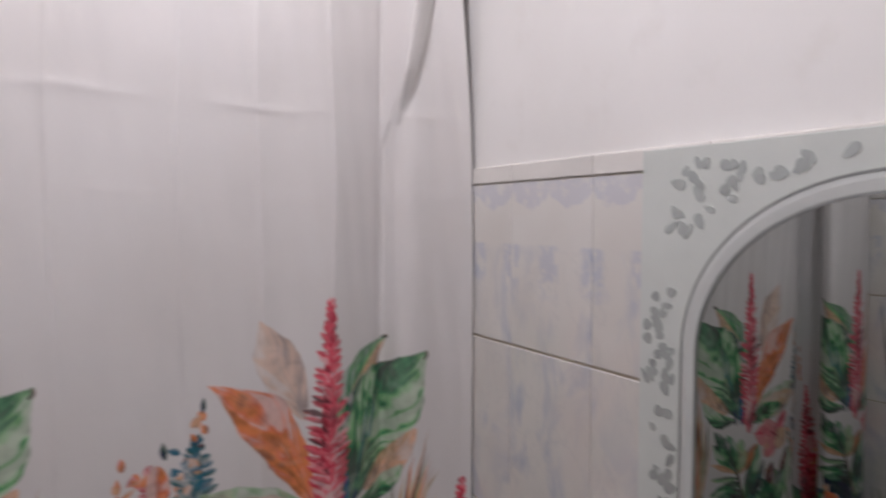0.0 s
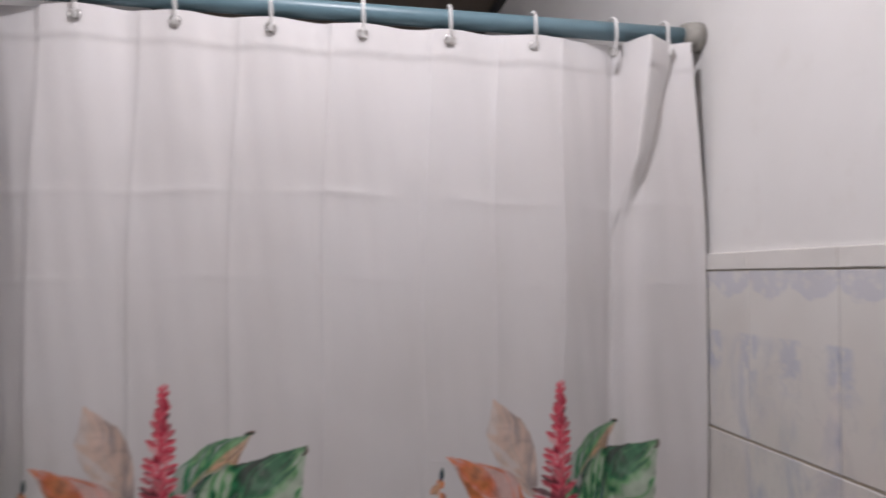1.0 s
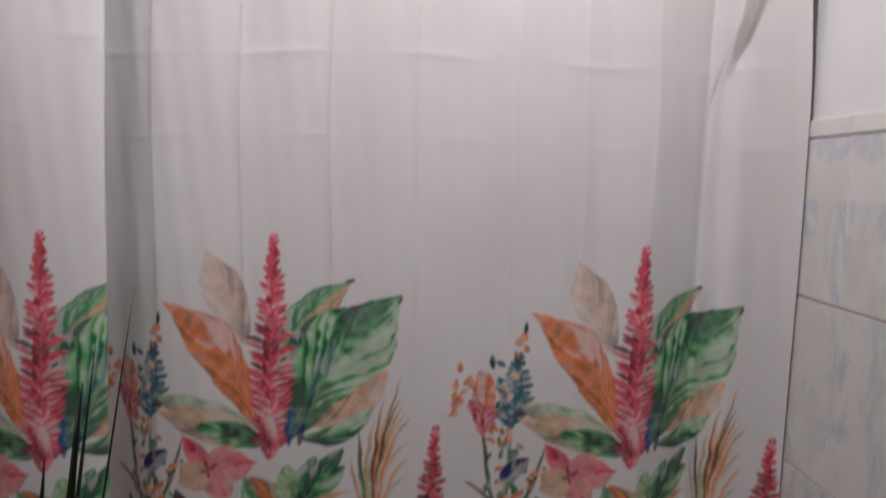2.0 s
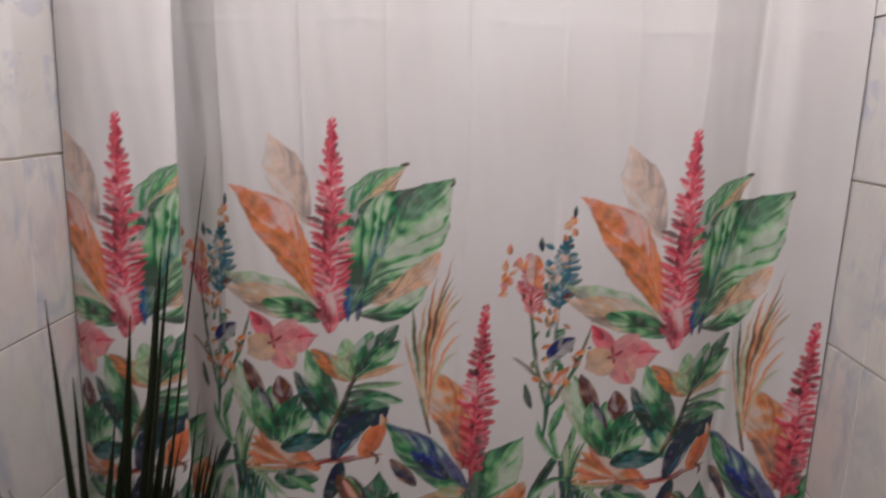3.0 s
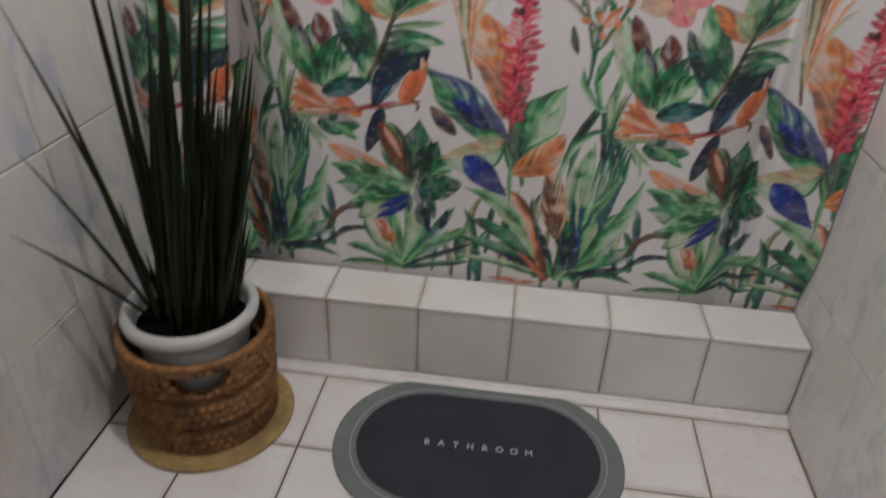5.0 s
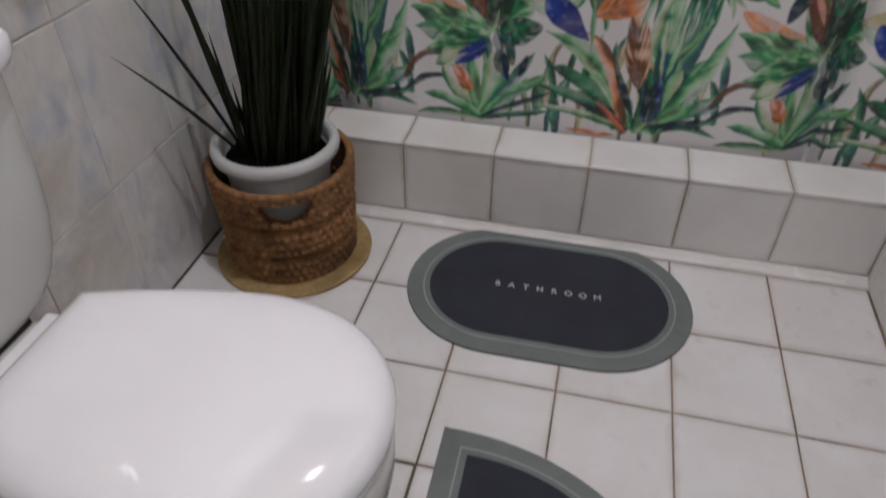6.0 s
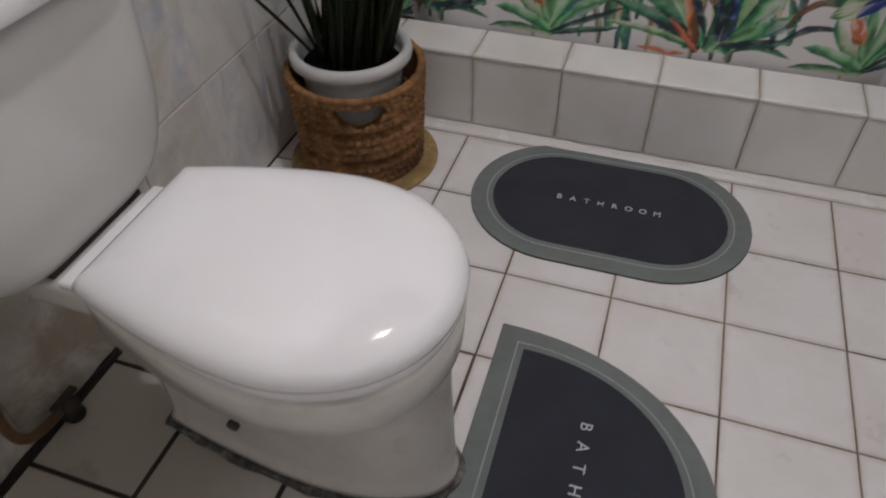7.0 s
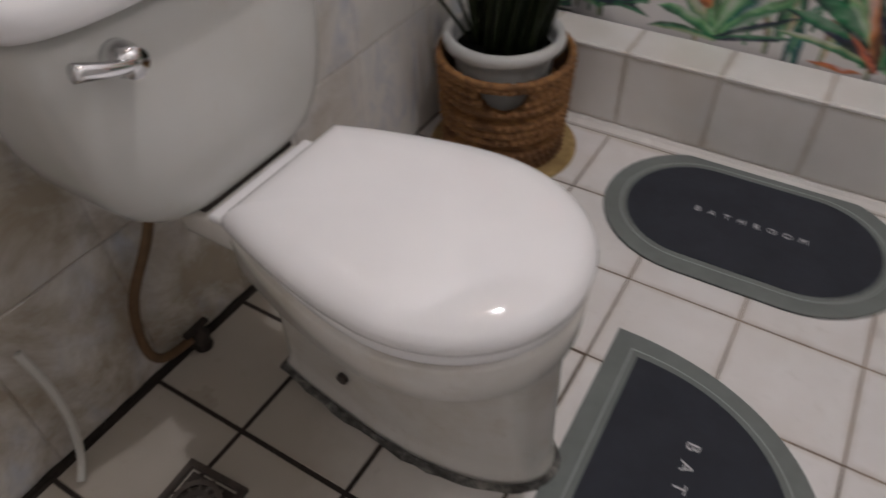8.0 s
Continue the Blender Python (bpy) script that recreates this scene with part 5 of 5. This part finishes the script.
# ---- paper roll on the left wall ----
def roll_holder():
    t = thing("toilet_roll_holder", (XL, -0.415, 0.915), "navy blue plastic toilet roll holder on the tiled wall", "holder")
    pts = []
    for y in (-0.075, 0.075):
        pts.append([(0.0, y, -0.05), (0.0, y, 0.006), (0.04, y, 0.014), (0.075, y, 0.006), (0.095, y, -0.014), (0.097, y, -0.036), (0.091, y, -0.038), (0.087, y, -0.016), (0.070, y, -0.002), (0.04, y, 0.006), (0.006, y, 0.0), (0.006, y, -0.05)])
    part("cover", loft(pts), BLUE, t)
    part("spindle", tube([(0.056, -0.078, -0.062), (0.056, 0.078, -0.062)], 0.008, 12), BLUE, t)
    for y in (-0.075, 0.072):
        part("arm", box((0.001, y, -0.075), (0.067, y + 0.005, -0.040), 0.002), BLUE, t)
    roll = thing("toilet_roll", (XL + 0.056, -0.415, 0.853), "white toilet paper roll hanging under the navy holder", "toilet paper")
    bm = lathe([(0.021, -0.05), (0.045, -0.05), (0.047, -0.046), (0.047, 0.056), (0.045, 0.06), (0.021, 0.06), (0.021, -0.05)], 48, closed=True)
    bmesh.ops.rotate(bm, verts=bm.verts[:], cent=(0, 0, 0), matrix=Matrix.Rotation(math.pi / 2, 3, "X"))
    part("paper", bm, PAPER, roll, smooth=True)
    return t


roll_holder()


# ---- mirror on the right wall ----
def wall_mirror():
    """A frosted panel with an arched clear mirror and clear leaf sprigs."""
    t = thing("wall_mirror", (XR - 0.002, -0.64, 0.0), "frosted wall mirror with leaf sprigs round a clear arched middle", "mirror")
    t.location.x -= 0.006
    t.rotation_euler = (0, 0, math.radians(1.1))
    y0, y1, z0, z1 = -0.305, 0.309, 0.70, 1.474
    part("panel", box((-0.006, y0, z0), (0.011, y1, z1), 0.001), FROSTED, t, "pale frosted border")
    hw, spring, low = 0.242, 1.235, 0.78

    def arch(k, n=36):
        pts = [(hw - k, low + k), (hw - k, spring)]
        pts += [((hw - k) * math.cos(math.pi * i / n), spring + (0.20 - k) * math.sin(math.pi * i / n)) for i in range(1, n)]
        return pts + [(-hw + k, spring), (-hw + k, low + k)]
    a = arch(0.02)
    bm = bmesh.new()
    bm.faces.new([bm.verts.new((-0.0072, y, z)) for y, z in a])
    back = [bm.verts.new((-0.0062, y, z)) for y, z in a]
    fr = bm.faces[:][0].verts[:]
    for i in range(len(back)):
        j = (i + 1) % len(back)
        bm.faces.new((fr[i], back[i], back[j], fr[j]))
    bmesh.ops.recalc_face_normals(bm, faces=bm.faces[:])
    part("glass", bm, MIRROR, t, "clear arched mirror")
    outer, inner = arch(0.0), arch(0.021)
    rings = [[(-0.0062, *p) for p in outer], [(-0.0085, *p) for p in arch(0.002)], [(-0.0095, *p) for p in arch(0.008)], [(-0.0088, *p) for p in arch(0.0185)], [(-0.0074, *p) for p in inner]]
    part("frame", loft(rings, False, False), BEVEL, t, "pale bevelled edge round the arch")
    for k0, k1, d0, d1 in ((-0.0014, 0.0014, 0.0060, 0.0090), (0.0192, 0.0218, 0.0070, 0.0092)):
        edge = [[(-d0, *p) for p in arch(k0)], [(-d1, *p) for p in arch(k0)], [(-d1, *p) for p in arch(k1)], [(-d0, *p) for p in arch(k1)]]
        part("groove", loft(edge, False, False), GROOVE, t, "thin dark line along the bevel")
    r = random.Random(5)
    # leaf sprigs etched clear along the panel's sides and top
    stems = [(0.275, 0.80, 1.35), (0.262, 1.02, 1.75), (0.268, 1.20, 1.45), (0.255, 1.38, 2.1), (0.20, 1.425, 2.7), (0.10, 1.452, 2.9), (0.0, 1.455, 3.1), (-0.12, 1.45, 0.3), (-0.22, 1.42, 0.6), (-0.27, 1.25, 1.6), (-0.27, 1.02, 1.5), (0.285, 0.93, 1.7), (0.25, 1.12, 1.2)]
    for sy, sz, ang in stems:
        for i in range(18):
            f = i / 17
            py = sy + 0.10 * f * math.cos(ang) + r.uniform(-0.026, 0.026)
            pz = sz + 0.10 * f * math.sin(ang) + r.uniform(-0.026, 0.026)
            L, w, b = r.uniform(0.012, 0.023), r.uniform(0.0035, 0.0075), r.uniform(0, 6.283)
            inside = (py / (hw + 0.012)) ** 2 + max(0, (pz - spring) / 0.215) ** 2 < 1 if pz > spring else abs(py) < hw + 0.012
            if inside or abs(py) > 0.300 or not z0 + 0.02 < pz < z1 - 0.02:
                continue
            pts = []
            for k in range(10):
                q = 2 * math.pi * k / 10
                lx, ly = L / 2 * math.cos(q), w * math.sin(q) * (1 - 0.4 * math.cos(q))
                pts.append((py + lx * math.cos(b) - ly * math.sin(b), pz + lx * math.sin(b) + ly * math.cos(b)))
            d = 0.0066 + 0.0004 * r.random()
            rings = [[(-0.0062, *p) for p in pts], [(-d, *p) for p in pts]]
            part("sprig_leaf", loft(rings), SPRIG, t)
    return t


wall_mirror()


# ---- tiles, last ----
rt = random.Random(3)
ROW_Y = [-0.0265, -0.24] + [-0.24 - 0.2015 * k for k in range(1, 9)]
COLS = [XL + 0.004] + [-1.0 + 0.2 * k for k in range(6)] + [XR - 0.004]
for j in range(len(ROW_Y) - 1):
    ya, yb = ROW_Y[j + 1], ROW_Y[j]
    for i in range(len(COLS) - 1):
        xa, xb = COLS[i], COLS[i + 1]
        old = yb < -0.6 and xb < -0.55
        g = 0.0034 if old else 0.0013
        left = 0.011 if i == 0 and yb < -0.4 else 0.0
        w, h = round(xb - xa - 2 * g - left, 4), round(yb - ya - 2 * g, 4)
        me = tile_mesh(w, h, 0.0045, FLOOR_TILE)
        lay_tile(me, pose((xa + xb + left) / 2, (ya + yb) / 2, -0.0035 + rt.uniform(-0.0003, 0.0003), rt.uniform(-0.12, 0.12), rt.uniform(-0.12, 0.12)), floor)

for i in range(len(COLS) - 1):
    xa, xb = COLS[i], COLS[i + 1]
    w = round(xb - xa - 0.0019, 4)
    cx = (xa + xb) / 2
    lay_tile(tile_mesh(w, 0.172, 0.006, CURB_TILE), pose(cx, 0.004, 0.105, 90 + rt.uniform(-0.25, 0.25), 0, rt.uniform(-0.2, 0.2)), curb)
    lay_tile(tile_mesh(w, 0.122, 0.008, CURB_TILE, 0.003), pose(cx, 0.057, CURB_H - 0.008, rt.uniform(-0.2, 0.2), 0, 0), curb)

for j in range(10):
    for i in range(len(COLS) - 1):
        xa, xb = COLS[i], COLS[i + 1]
        lay_tile(tile_mesh(round(xb - xa - 0.0036, 4), 0.1979, 0.0045, FLOOR_TILE), pose((xa + xb) / 2, 0.225 + 0.2015 * j, -0.0035), floor)

ZS = [0.0, 0.287, 0.584, 0.881, 1.178]
YS = [YB + 0.01] + [-1.82 + 0.2 * k for k in range(20)] + [YF - 0.01]
for wall, x, ry, rz in ((wall_right, XR + 0.0035, 0, -90), (wall_left, XL - 0.0035, 0, 90)):
    for a, b in zip(YS, YS[1:]):
        cy, w = (a + b) / 2, round(b - a - 0.0009, 4)
        for lo, hi in zip(ZS, ZS[1:]):
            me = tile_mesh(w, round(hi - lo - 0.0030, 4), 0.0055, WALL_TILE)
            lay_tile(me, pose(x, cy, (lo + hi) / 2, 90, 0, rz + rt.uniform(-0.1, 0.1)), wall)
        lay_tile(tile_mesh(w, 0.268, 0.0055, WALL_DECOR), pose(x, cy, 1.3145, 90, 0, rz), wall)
        lay_tile(tile_mesh(w, 0.0285, 0.0075, TRIM_TILE), pose(x, cy, 1.4648, 90, 0, rz), wall, "trim_tile")
